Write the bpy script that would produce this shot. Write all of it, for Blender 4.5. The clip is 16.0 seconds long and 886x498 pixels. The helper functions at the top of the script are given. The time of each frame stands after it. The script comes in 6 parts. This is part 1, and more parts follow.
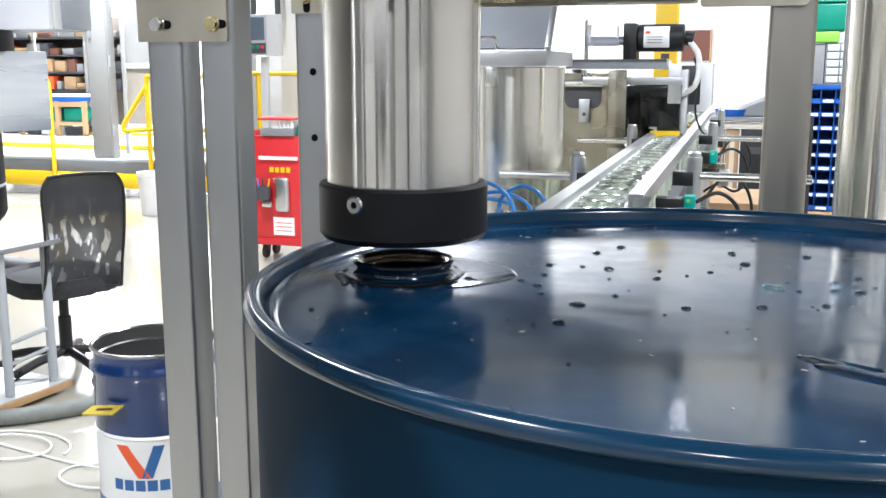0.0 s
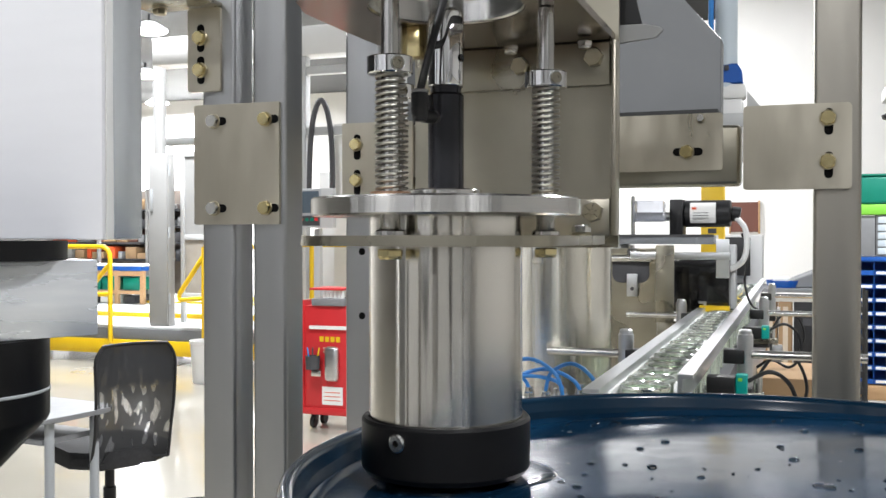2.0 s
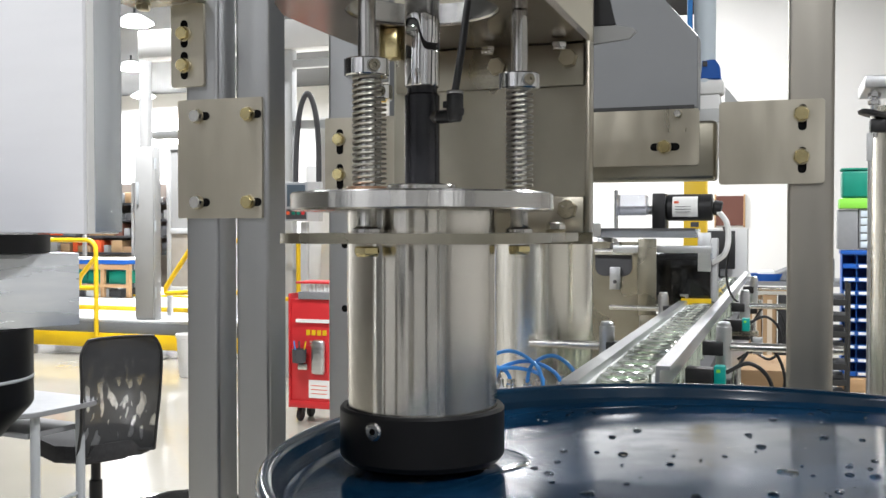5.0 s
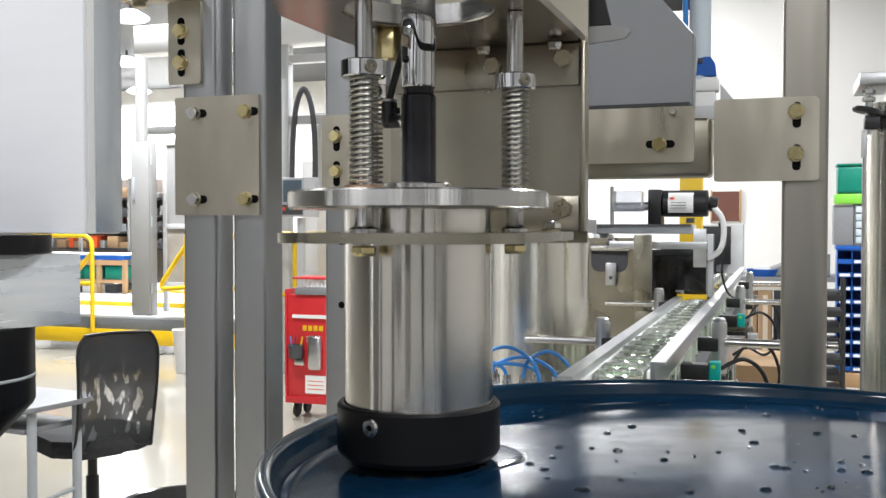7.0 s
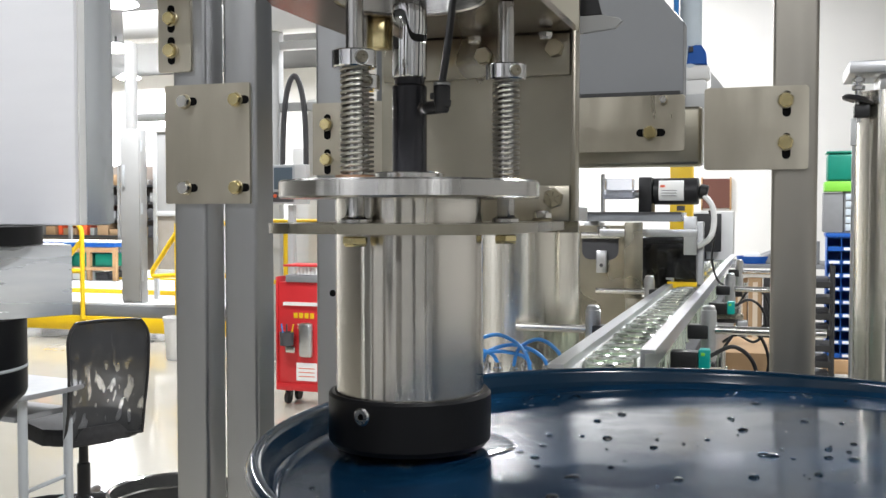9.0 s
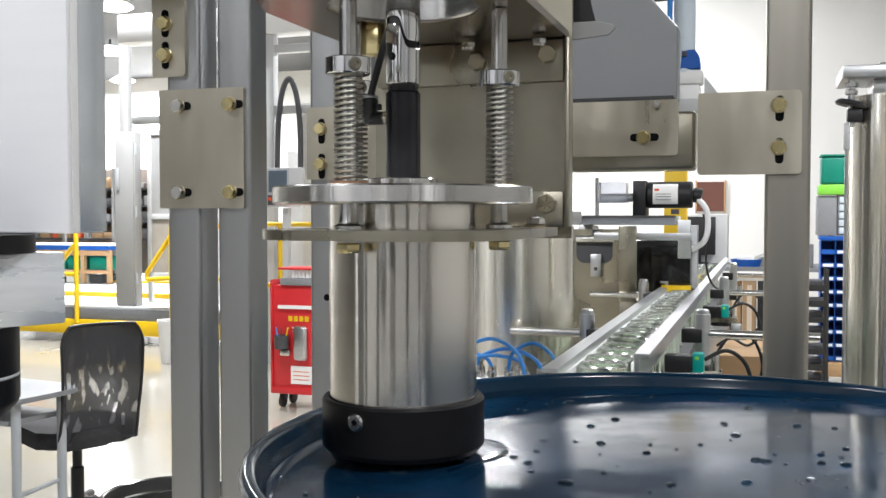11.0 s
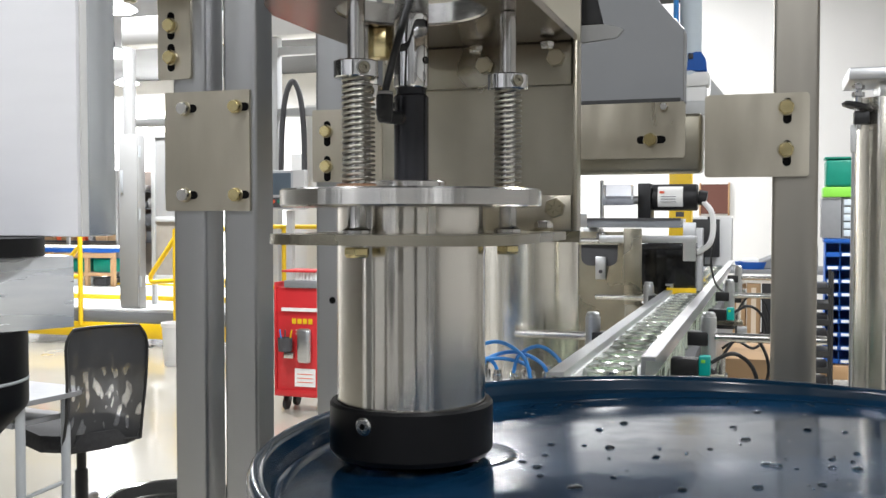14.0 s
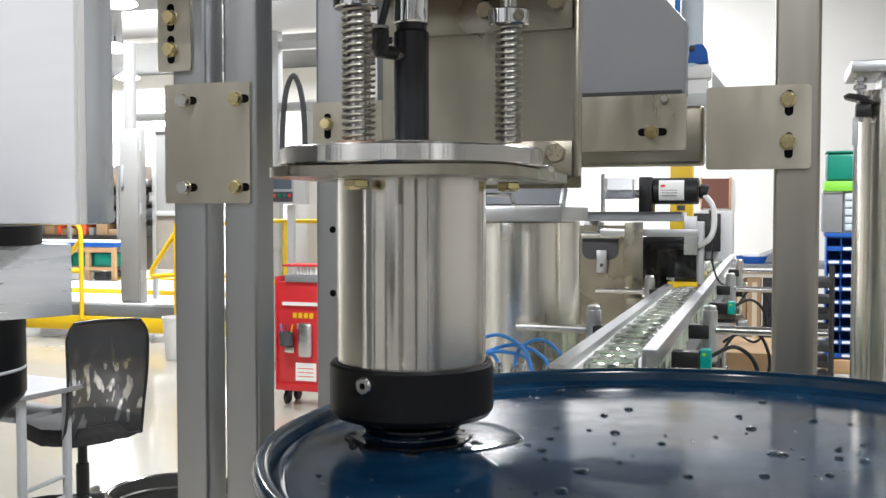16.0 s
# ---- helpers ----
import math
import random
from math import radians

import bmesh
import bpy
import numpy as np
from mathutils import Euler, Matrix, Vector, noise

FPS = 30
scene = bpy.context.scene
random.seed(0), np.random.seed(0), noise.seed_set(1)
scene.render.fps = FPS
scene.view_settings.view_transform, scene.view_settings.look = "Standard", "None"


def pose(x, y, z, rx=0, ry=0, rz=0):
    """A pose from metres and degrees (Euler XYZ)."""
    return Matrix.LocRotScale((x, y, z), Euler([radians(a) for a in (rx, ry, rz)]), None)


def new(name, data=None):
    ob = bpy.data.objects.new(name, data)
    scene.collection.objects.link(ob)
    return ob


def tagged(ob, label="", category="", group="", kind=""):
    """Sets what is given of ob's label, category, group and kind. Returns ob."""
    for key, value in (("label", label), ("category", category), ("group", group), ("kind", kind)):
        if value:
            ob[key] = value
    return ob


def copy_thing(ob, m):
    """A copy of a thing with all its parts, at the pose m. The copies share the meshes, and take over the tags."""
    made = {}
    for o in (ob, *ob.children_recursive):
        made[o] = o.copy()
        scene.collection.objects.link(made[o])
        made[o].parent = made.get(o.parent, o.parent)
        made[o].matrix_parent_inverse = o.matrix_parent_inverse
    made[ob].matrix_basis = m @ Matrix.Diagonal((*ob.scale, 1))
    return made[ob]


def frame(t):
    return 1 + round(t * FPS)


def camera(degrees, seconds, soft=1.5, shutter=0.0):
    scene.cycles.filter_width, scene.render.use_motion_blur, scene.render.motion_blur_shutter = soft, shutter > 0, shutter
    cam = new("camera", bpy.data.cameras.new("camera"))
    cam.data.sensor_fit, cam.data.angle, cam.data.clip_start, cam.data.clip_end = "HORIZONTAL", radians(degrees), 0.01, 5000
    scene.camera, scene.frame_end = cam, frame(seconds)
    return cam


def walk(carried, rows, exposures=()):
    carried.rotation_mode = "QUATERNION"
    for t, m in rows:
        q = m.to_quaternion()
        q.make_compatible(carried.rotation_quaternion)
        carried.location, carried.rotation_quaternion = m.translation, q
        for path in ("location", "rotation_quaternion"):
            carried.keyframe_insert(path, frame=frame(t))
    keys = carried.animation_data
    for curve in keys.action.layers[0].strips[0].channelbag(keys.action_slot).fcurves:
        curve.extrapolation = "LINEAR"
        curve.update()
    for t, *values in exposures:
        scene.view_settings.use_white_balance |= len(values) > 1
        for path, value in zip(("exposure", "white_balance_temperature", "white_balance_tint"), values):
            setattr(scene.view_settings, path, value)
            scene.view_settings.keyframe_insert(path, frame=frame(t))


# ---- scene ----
cam = camera(48.5, 16.0)
PATH = [
    (0.0, pose(-0.0001, 0.0001, 1.4397, 79.446, 0.000, 0.001)),
    (0.5, pose(0.0002, 0.0068, 1.4404, 79.305, 0.000, 0.202)),
    (1.0, pose(0.0046, 0.0085, 1.4445, 82.285, 0.000, 1.357)),
    (1.5, pose(0.0037, 0.0074, 1.4499, 87.096, 0.000, 2.970)),
    (2.0, pose(0.0047, -0.0001, 1.4529, 89.234, 0.000, 2.905)),
    (2.5, pose(0.0075, -0.0050, 1.4525, 89.872, 0.000, 2.499)),
    (3.0, pose(0.0090, -0.0088, 1.4516, 90.016, 0.000, 2.457)),
    (3.5, pose(0.0114, -0.0104, 1.4519, 89.565, 0.000, 2.415)),
    (4.0, pose(0.0138, -0.0141, 1.4524, 89.231, 0.000, 2.299)),
    (6.5, pose(0.0117, -0.0193, 1.4545, 88.610, 0.000, 2.101)),
    (7.0, pose(0.0133, -0.0219, 1.4550, 88.584, 0.000, 1.960)),
    (7.5, pose(0.0140, -0.0220, 1.4535, 88.042, 0.000, 1.595)),
    (8.0, pose(0.0144, -0.0237, 1.4551, 87.898, 0.000, 1.487)),
    (8.5, pose(0.0138, -0.0257, 1.4570, 87.845, 0.000, 1.433)),
    (9.0, pose(0.0134, -0.0237, 1.4566, 87.834, 0.000, 1.439)),
    (11.5, pose(0.0149, -0.0255, 1.4588, 88.078, 0.000, 1.102)),
    (12.0, pose(0.0154, -0.0263, 1.4581, 88.134, 0.000, 1.105)),
    (12.5, pose(0.0123, -0.0259, 1.4597, 88.128, 0.000, 1.099)),
    (13.0, pose(0.0108, -0.0226, 1.4599, 88.126, 0.000, 1.177)),
    (13.5, pose(0.0112, -0.0214, 1.4601, 88.141, 0.000, 1.276)),
    (14.0, pose(0.0109, -0.0211, 1.4588, 88.143, 0.000, 1.333)),
    (14.5, pose(0.0118, -0.0197, 1.4580, 88.091, 0.000, 1.347)),
    (15.0, pose(0.0118, -0.0203, 1.4586, 87.998, 0.000, 1.389)),
    (15.5, pose(0.0126, -0.0213, 1.4579, 87.930, 0.000, 1.402)),
    (16.0, pose(0.0111, -0.0187, 1.4563, 87.828, 0.000, 1.383)),
]
walk(cam, PATH, [(0.0, 0.72, 6060, 10), (0.8, 0.74, 6100, 10), (1.2, 0.68, 6200, 10), (1.6, 0.42, 6320, 10), (2.2, 0.21, 6400, 10), (16.0, 0.18, 6400, 10)])

# ---- light: a hall with rows of ceiling lamps ----
world = bpy.data.worlds.new("hall_air")
world.use_nodes = True
world.node_tree.nodes["Background"].inputs[0].default_value = (1.0, 0.98, 0.95, 1)
world.node_tree.nodes["Background"].inputs[1].default_value = 0.25
scene.world = world

YAW = -17.0                      # the hall and its machines stand turned by this
HALL = pose(0, 0, 0, 0, 0, YAW)


def area_lamp(u, v, z, su, sv, watts, colour=(0.975, 0.985, 1.0)):
    lamp = bpy.data.lights.new("ceiling_lamp_light", "AREA")
    lamp.shape, lamp.size, lamp.size_y, lamp.energy, lamp.color = "RECTANGLE", su, sv, watts, colour
    ob = new("ceiling_lamp_light", lamp)
    ob.matrix_world = HALL @ pose(u, v, z)
    return ob


# Lamps at v 13.25, 16.9 and 20.6 are in view; the others are added.
LAMPS = [(-2.6, -1.5, 215), (2.4, -1.8, 170), (0.0, -6.0, 130), (1.5, 4.6, 270), (-3.5, 4.0, 125), (-6.5, 8.5, 400), (-9.8, 13.25, 700), (-12.6, 16.9, 700),
         (-0.7, 10.2, 80), (-3.2, 11.1, 220), (-15.0, 20.6, 1500)]
for lu, lv, lw in LAMPS:
    area_lamp(lu, lv, 4.66, 0.5, 0.5, lw)


# ---- materials ----
def mat(name, colour, rough=0.5, metal=0.0, colour2=None, scale=8.0, amount=0.5, bump=0.0, bump_scale=200.0,
        stretch=(1, 1, 1), rough_var=0.0, coat=0.0, alpha=1.0, emit=0.0, transmission=0.0, ior=1.45):
    m = bpy.data.materials.new(name)
    m.use_nodes = True
    nt = m.node_tree
    b = nt.nodes["Principled BSDF"]
    b.inputs["Base Color"].default_value = (*colour, 1)
    b.inputs["Roughness"].default_value = rough
    b.inputs["Metallic"].default_value = metal
    b.inputs["IOR"].default_value = ior
    if coat:
        b.inputs["Coat Weight"].default_value = coat
        b.inputs["Coat Roughness"].default_value = 0.05
    if transmission:
        b.inputs["Transmission Weight"].default_value = transmission
    if emit:
        b.inputs["Emission Color"].default_value = (*colour, 1)
        b.inputs["Emission Strength"].default_value = emit
    tc = nt.nodes.new("ShaderNodeTexCoord")
    mp = nt.nodes.new("ShaderNodeMapping")
    mp.inputs["Scale"].default_value = stretch
    nt.links.new(tc.outputs["Object"], mp.inputs["Vector"])
    n1 = nt.nodes.new("ShaderNodeTexNoise")
    n1.inputs["Scale"].default_value, n1.inputs["Detail"].default_value = scale, 6
    nt.links.new(mp.outputs[0], n1.inputs["Vector"])
    if colour2:
        ramp = nt.nodes.new("ShaderNodeValToRGB")
        ramp.color_ramp.elements[0].position, ramp.color_ramp.elements[1].position = 0.5 - amount / 2, 0.5 + amount / 2
        ramp.color_ramp.elements[0].color, ramp.color_ramp.elements[1].color = (*colour, 1), (*colour2, 1)
        nt.links.new(n1.outputs["Fac"], ramp.inputs["Fac"])
        nt.links.new(ramp.outputs["Color"], b.inputs["Base Color"])
    if rough_var:
        mr = nt.nodes.new("ShaderNodeMapRange")
        mr.inputs["From Min"].default_value, mr.inputs["From Max"].default_value = 0.3, 0.7
        mr.inputs["To Min"].default_value, mr.inputs["To Max"].default_value = max(rough - rough_var, 0.02), rough + rough_var
        nt.links.new(n1.outputs["Fac"], mr.inputs["Value"])
        nt.links.new(mr.outputs["Result"], b.inputs["Roughness"])
    if bump:
        n2 = nt.nodes.new("ShaderNodeTexNoise")
        n2.inputs["Scale"].default_value, n2.inputs["Detail"].default_value = bump_scale, 4
        nt.links.new(mp.outputs[0], n2.inputs["Vector"])
        bp = nt.nodes.new("ShaderNodeBump")
        bp.inputs["Strength"].default_value, bp.inputs["Distance"].default_value = bump, 0.001
        nt.links.new(n2.outputs["Fac"], bp.inputs["Height"])
        nt.links.new(bp.outputs["Normal"], b.inputs["Normal"])
    return m


def brushed(name, colour, rough, aniso, turn=0.25, lines=0.6, deep=0.001, grain=130.0):
    """Steel ground round its axis: reflections smear along the axis."""
    m = mat(name, colour, rough, 1.0, tuple(min(c * 1.12, 1) for c in colour), 3, 0.7, 0.0, 60, (4, 4, 60))
    nt = m.node_tree
    b = nt.nodes["Principled BSDF"]
    tg = nt.nodes.new("ShaderNodeTangent")
    tg.direction_type, tg.axis = "RADIAL", "Z"
    nt.links.new(tg.outputs[0], b.inputs["Tangent"])
    b.inputs["Anisotropic"].default_value = aniso
    tc, mp, n2, bp = (nt.nodes.new(k) for k in ("ShaderNodeTexCoord", "ShaderNodeMapping", "ShaderNodeTexNoise", "ShaderNodeBump"))
    mp.inputs["Scale"].default_value = (1, 1, 0.02)
    n2.inputs["Scale"].default_value, n2.inputs["Detail"].default_value = grain, 2
    bp.inputs["Strength"].default_value, bp.inputs["Distance"].default_value = lines, deep
    nt.links.new(tc.outputs["Object"], mp.inputs["Vector"])
    nt.links.new(mp.outputs[0], n2.inputs["Vector"])
    nt.links.new(n2.outputs["Fac"], bp.inputs["Height"])
    nt.links.new(bp.outputs["Normal"], b.inputs["Normal"])
    b.inputs["Anisotropic Rotation"].default_value = turn
    return m


def net(name, colour, gaps):
    """Woven net: dark threads with fine gaps between them."""
    m = mat(name, colour, 0.8)
    nt = m.node_tree
    out = nt.nodes["Material Output"]
    mix, clear = nt.nodes.new("ShaderNodeMixShader"), nt.nodes.new("ShaderNodeBsdfTransparent")
    tc, mp, nz, rp = (nt.nodes.new(k) for k in ("ShaderNodeTexCoord", "ShaderNodeMapping", "ShaderNodeTexNoise", "ShaderNodeValToRGB"))
    mp.inputs["Scale"].default_value = (34, 8, 12)
    mp.inputs["Rotation"].default_value = (0, radians(-14), 0)
    nz.inputs["Scale"].default_value, nz.inputs["Detail"].default_value = 1.0, 1
    rp.color_ramp.elements[0].position, rp.color_ramp.elements[1].position = 0.54, 0.62
    rp.color_ramp.elements[0].color, rp.color_ramp.elements[1].color = (gaps, gaps, gaps, 1), (0.45, 0.45, 0.45, 1)
    sx, mr, mul = nt.nodes.new("ShaderNodeSeparateXYZ"), nt.nodes.new("ShaderNodeMapRange"), nt.nodes.new("ShaderNodeMath")
    mr.inputs["From Min"].default_value, mr.inputs["From Max"].default_value = 0.80, 0.70
    mr.inputs["To Min"].default_value, mr.inputs["To Max"].default_value = gaps, 1.0
    mul.operation = "MULTIPLY"
    nt.links.new(tc.outputs["Object"], mp.inputs["Vector"])
    nt.links.new(mp.outputs[0], nz.inputs["Vector"])
    nt.links.new(nz.outputs["Fac"], rp.inputs["Fac"])
    nt.links.new(tc.outputs["Object"], sx.inputs[0])
    nt.links.new(sx.outputs["Z"], mr.inputs["Value"])
    nt.links.new(rp.outputs["Color"], mul.inputs[0])
    nt.links.new(mr.outputs["Result"], mul.inputs[1])
    nt.links.new(mul.outputs[0], mix.inputs[0])
    nt.links.new(nt.nodes["Principled BSDF"].outputs[0], mix.inputs[1])
    nt.links.new(clear.outputs[0], mix.inputs[2])
    nt.links.new(mix.outputs[0], out.inputs["Surface"])
    return m


def wet_lid(name):
    """Dark blue enamel, part of it under a thin film of liquid with a shape of its own."""
    m = mat(name, (0.0030, 0.0185, 0.045), 0.2, ior=1.48)
    nt = m.node_tree
    b = nt.nodes["Principled BSDF"]
    tc, nz, fine, wob = (nt.nodes.new(k) for k in ("ShaderNodeTexCoord", "ShaderNodeTexNoise", "ShaderNodeTexNoise", "ShaderNodeTexNoise"))
    nz.inputs["Scale"].default_value, nz.inputs["Detail"].default_value, nz.inputs["Distortion"].default_value = 9.0, 3, 0.6
    fine.inputs["Scale"].default_value, fine.inputs["Detail"].default_value = 55.0, 5
    wob.inputs["Scale"].default_value, wob.inputs["Detail"].default_value = 16.0, 1
    for n in (nz, fine, wob):
        nt.links.new(tc.outputs["Object"], n.inputs["Vector"])
    film = nt.nodes.new("ShaderNodeMapRange")
    film.inputs["From Min"].default_value, film.inputs["From Max"].default_value = 0.49, 0.56
    nt.links.new(nz.outputs["Fac"], film.inputs["Value"])
    col = nt.nodes.new("ShaderNodeMix")
    col.data_type = "RGBA"
    col.inputs["A"].default_value, col.inputs["B"].default_value = (0.0034, 0.0235, 0.0560, 1), (0.0024, 0.0165, 0.0400, 1)
    nt.links.new(film.outputs["Result"], col.inputs["Factor"])
    nt.links.new(col.outputs["Result"], b.inputs["Base Color"])
    dry = nt.nodes.new("ShaderNodeMapRange")
    dry.inputs["From Min"].default_value, dry.inputs["From Max"].default_value = 0.3, 0.7
    dry.inputs["To Min"].default_value, dry.inputs["To Max"].default_value = 0.12, 0.18
    nt.links.new(fine.outputs["Fac"], dry.inputs["Value"])
    ro = nt.nodes.new("ShaderNodeMix")
    ro.inputs["B"].default_value = 0.10
    nt.links.new(film.outputs["Result"], ro.inputs["Factor"])
    nt.links.new(dry.outputs["Result"], ro.inputs["A"])
    nt.links.new(ro.outputs["Result"], b.inputs["Roughness"])
    add = nt.nodes.new("ShaderNodeMath")
    add.operation = "MULTIPLY_ADD"
    add.inputs[1].default_value = 0.01
    nt.links.new(film.outputs["Result"], add.inputs[0])
    nt.links.new(wob.outputs["Fac"], add.inputs[2])
    bp = nt.nodes.new("ShaderNodeBump")
    bp.inputs["Strength"].default_value, bp.inputs["Distance"].default_value = 0.25, 0.0012
    nt.links.new(add.outputs[0], bp.inputs["Height"])
    nt.links.new(bp.outputs["Normal"], b.inputs["Normal"])
    return m


STEEL_TUBE = brushed("brushed_tube", (0.74, 0.71, 0.65), 0.15, 0.95, 0.25, 0.25, 0.0008, 90.0)
STEEL_DISC = brushed("turned_disc", (0.60, 0.59, 0.57), 0.26, 0.85, 0.25, 0.5)
# Brown reflected from the cart and floor is put into this steel's colour.
STEEL_POLISHED = mat("polished_sheet", (0.215, 0.175, 0.14), 0.18, 1.0, (0.25, 0.20, 0.16), 6, 0.7)
STEEL_SHEET = mat("mill_sheet", (0.28, 0.262, 0.205), 0.28, 1.0, (0.43, 0.40, 0.325), 9, 0.6, 0.05, 400, (1, 1, 1), 0.08)
STEEL_BEAD = mat("grained_plate", (0.43, 0.395, 0.315), 0.32, 1.0, (0.60, 0.56, 0.47), 11, 0.8, 0.03, 150, (2.5, 2.5, 0.7), 0.06)
STEEL_POST = mat("grained_post", (0.36, 0.365, 0.37), 0.36, 1.0, (0.44, 0.445, 0.45), 3, 0.9, 0.04, 120, (8, 8, 0.5), 0.07)
STEEL_TURNED = mat("turned_steel", (0.62, 0.61, 0.59), 0.20, 1.0, (0.70, 0.69, 0.67), 20, 0.6, 0.05, 200, (1, 1, 20), 0.05)
CHROME = mat("chrome", (0.75, 0.75, 0.75), 0.06, 1.0)
SPRING_WIRE = mat("spring_wire", (0.37, 0.355, 0.31), 0.30, 1.0)
ROD_STEEL = mat("guide_rod_steel", (0.55, 0.54, 0.52), 0.16, 1.0)
BRASS = mat("yellow_zinc", (0.68, 0.56, 0.27), 0.22, 1.0, (0.78, 0.67, 0.38), 90, 0.6, 0.05, 500)
DULL_BOLT = mat("dull_zinc", (0.46, 0.41, 0.29), 0.28, 1.0, (0.54, 0.49, 0.36), 90, 0.6, 0.05, 500)
ZINC = mat("bright_zinc", (0.66, 0.65, 0.62), 0.25, 1.0, (0.74, 0.73, 0.70), 60, 0.6)
BRONZE = mat("bronze_washer", (0.50, 0.30, 0.20), 0.32, 1.0)
ALUMINIUM = mat("aluminium", (0.58, 0.59, 0.61), 0.33, 1.0, (0.66, 0.67, 0.68), 8, 0.6, 0.03, 300, (1, 1, 8), 0.05)
BLACK_COLLAR = mat("black_acetal", (0.006, 0.006, 0.0065), 0.40, 0.0, (0.010, 0.010, 0.0105), 30, 0.6, 0.03, 400, ior=1.28)
BLACK_OXIDE = mat("black_oxide", (0.03, 0.03, 0.034), 0.22, 0.6, (0.045, 0.045, 0.05), 40, 0.6)
BLACK_PLASTIC = mat("black_plastic", (0.014, 0.014, 0.015), 0.4)
BLACK_RUBBER = mat("black_rubber", (0.02, 0.02, 0.02), 0.7)
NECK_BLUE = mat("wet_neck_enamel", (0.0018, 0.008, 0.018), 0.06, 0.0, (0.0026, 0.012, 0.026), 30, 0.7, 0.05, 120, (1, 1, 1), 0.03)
DRUM_BLUE = mat("drum_enamel", (0.0034, 0.0185, 0.040), 0.16, 0.0, (0.005, 0.024, 0.050), 14, 0.8, 0.01, 60, (1, 1, 1), 0.02)
BODY_BLUE = mat("drum_side_enamel", (0.0022, 0.016, 0.036), 0.58, 0.0, (0.0030, 0.020, 0.043), 9, 0.8, 0.02, 60, (1, 1, 1), 0.05, ior=1.14)
LID_BLUE = wet_lid("wet_enamel")
PAD_BLUE = mat("wet_pad_enamel", (0.0026, 0.015, 0.036), 0.10, 0.0, (0.0032, 0.018, 0.042), 9, 0.8, 0.01, 40, (1, 1, 1), 0.02, 1.0)
DRUM_THREAD = mat("raw_steel_thread", (0.45, 0.40, 0.34), 0.3, 1.0)
WATER = mat("clear_liquid", (1, 1, 1), 0.02, 0.0, transmission=1.0, ior=1.36)
DROP = mat("liquid_on_enamel", (1.0, 1.0, 1.0), 0.03, 0.0, transmission=1.0, ior=1.45, coat=1.0)
GREY_PAINT = mat("grey_enamel", (0.148, 0.153, 0.158), 0.42, 0.0, (0.163, 0.168, 0.173), 12, 0.6, 0.05, 500)
WHITE_PAINT = mat("white_enamel", (0.78, 0.78, 0.77), 0.4, 0.0, (0.72, 0.72, 0.71), 5, 0.6, 0.04, 200)
WALL_WHITE = mat("painted_wall", (0.80, 0.79, 0.77), 0.7, 0.0, (0.74, 0.73, 0.71), 1.2, 0.7, 0.1, 40)
CEILING = mat("deck_ceiling", (0.060, 0.063, 0.067), 0.7, 0.0, (0.085, 0.088, 0.092), 0.8, 0.7)
FLOOR = mat("polished_concrete", (0.37, 0.345, 0.29), 0.16, 0.0, (0.44, 0.415, 0.35), 0.7, 0.8, 0.02, 20, (1, 1, 1), 0.06, 0.3)
YELLOW = mat("safety_yellow", (0.78, 0.52, 0.01), 0.4, 0.0, (0.70, 0.45, 0.01), 6, 0.6)
RED = mat("red_enamel", (0.62, 0.035, 0.04), 0.35, 0.0, (0.55, 0.03, 0.035), 6, 0.6)
BLUE_BIN = mat("blue_plastic", (0.01, 0.10, 0.42), 0.4, 0.0, (0.008, 0.08, 0.36), 10, 0.6)
GREEN_BIN = mat("green_plastic", (0.0, 0.22, 0.15), 0.45, 0.0, (0.0, 0.18, 0.12), 10, 0.6)
LIME = mat("lime_plastic", (0.22, 0.60, 0.06), 0.45)
WOOD = mat("pine_board", (0.42, 0.25, 0.12), 0.6, 0.0, (0.50, 0.32, 0.17), 4, 0.8, 0.1, 60, (1, 8, 8))
CARD = mat("cardboard", (0.33, 0.21, 0.11), 0.8, 0.0, (0.38, 0.25, 0.14), 5, 0.7)
PAPER = mat("white_paper", (0.82, 0.82, 0.80), 0.7)
MESH_BLACK = mat("mesh_fabric", (0.02, 0.02, 0.022), 0.85, 0.0, (0.035, 0.035, 0.037), 60, 0.6)
GREY_TABLE = mat("grey_laminate", (0.20, 0.205, 0.215), 0.6, 0.0, (0.23, 0.235, 0.245), 20, 0.6)
CAB_GREY = mat("cabinet_grey", (0.30, 0.30, 0.295), 0.4, 0.0, (0.27, 0.27, 0.265), 4, 0.6)
HAZE = mat("smoky_plastic", (0.66, 0.69, 0.77), 0.10, 0.0, (0.78, 0.80, 0.86), 12, 0.7, transmission=0.85, ior=1.25)
BLUE_HOSE = mat("blue_tube", (0.05, 0.25, 0.65), 0.25)
GREEN_GLASS = mat("can_tinplate", (0.48, 0.58, 0.48), 0.10, 0.8, (0.80, 0.87, 0.74), 26, 0.5)
CAN_RIM = mat("can_rim", (0.72, 0.75, 0.70), 0.18, 0.9)
TEAL_LED = mat("sensor_green", (0.0, 0.32, 0.28), 0.4)
LAMP_GLOW = mat("lamp_glow", (1.0, 0.97, 0.92), 0.5, emit=12.0)
BROWN = mat("brown_board", (0.13, 0.05, 0.035), 0.6)
ORANGE_INK = mat("orange_ink", (0.72, 0.10, 0.03), 0.35)
BLUE_INK = mat("blue_ink", (0.03, 0.12, 0.32), 0.35)
HOLE_BLACK = mat("dark_opening", (0.004, 0.004, 0.004), 0.8, ior=1.1)
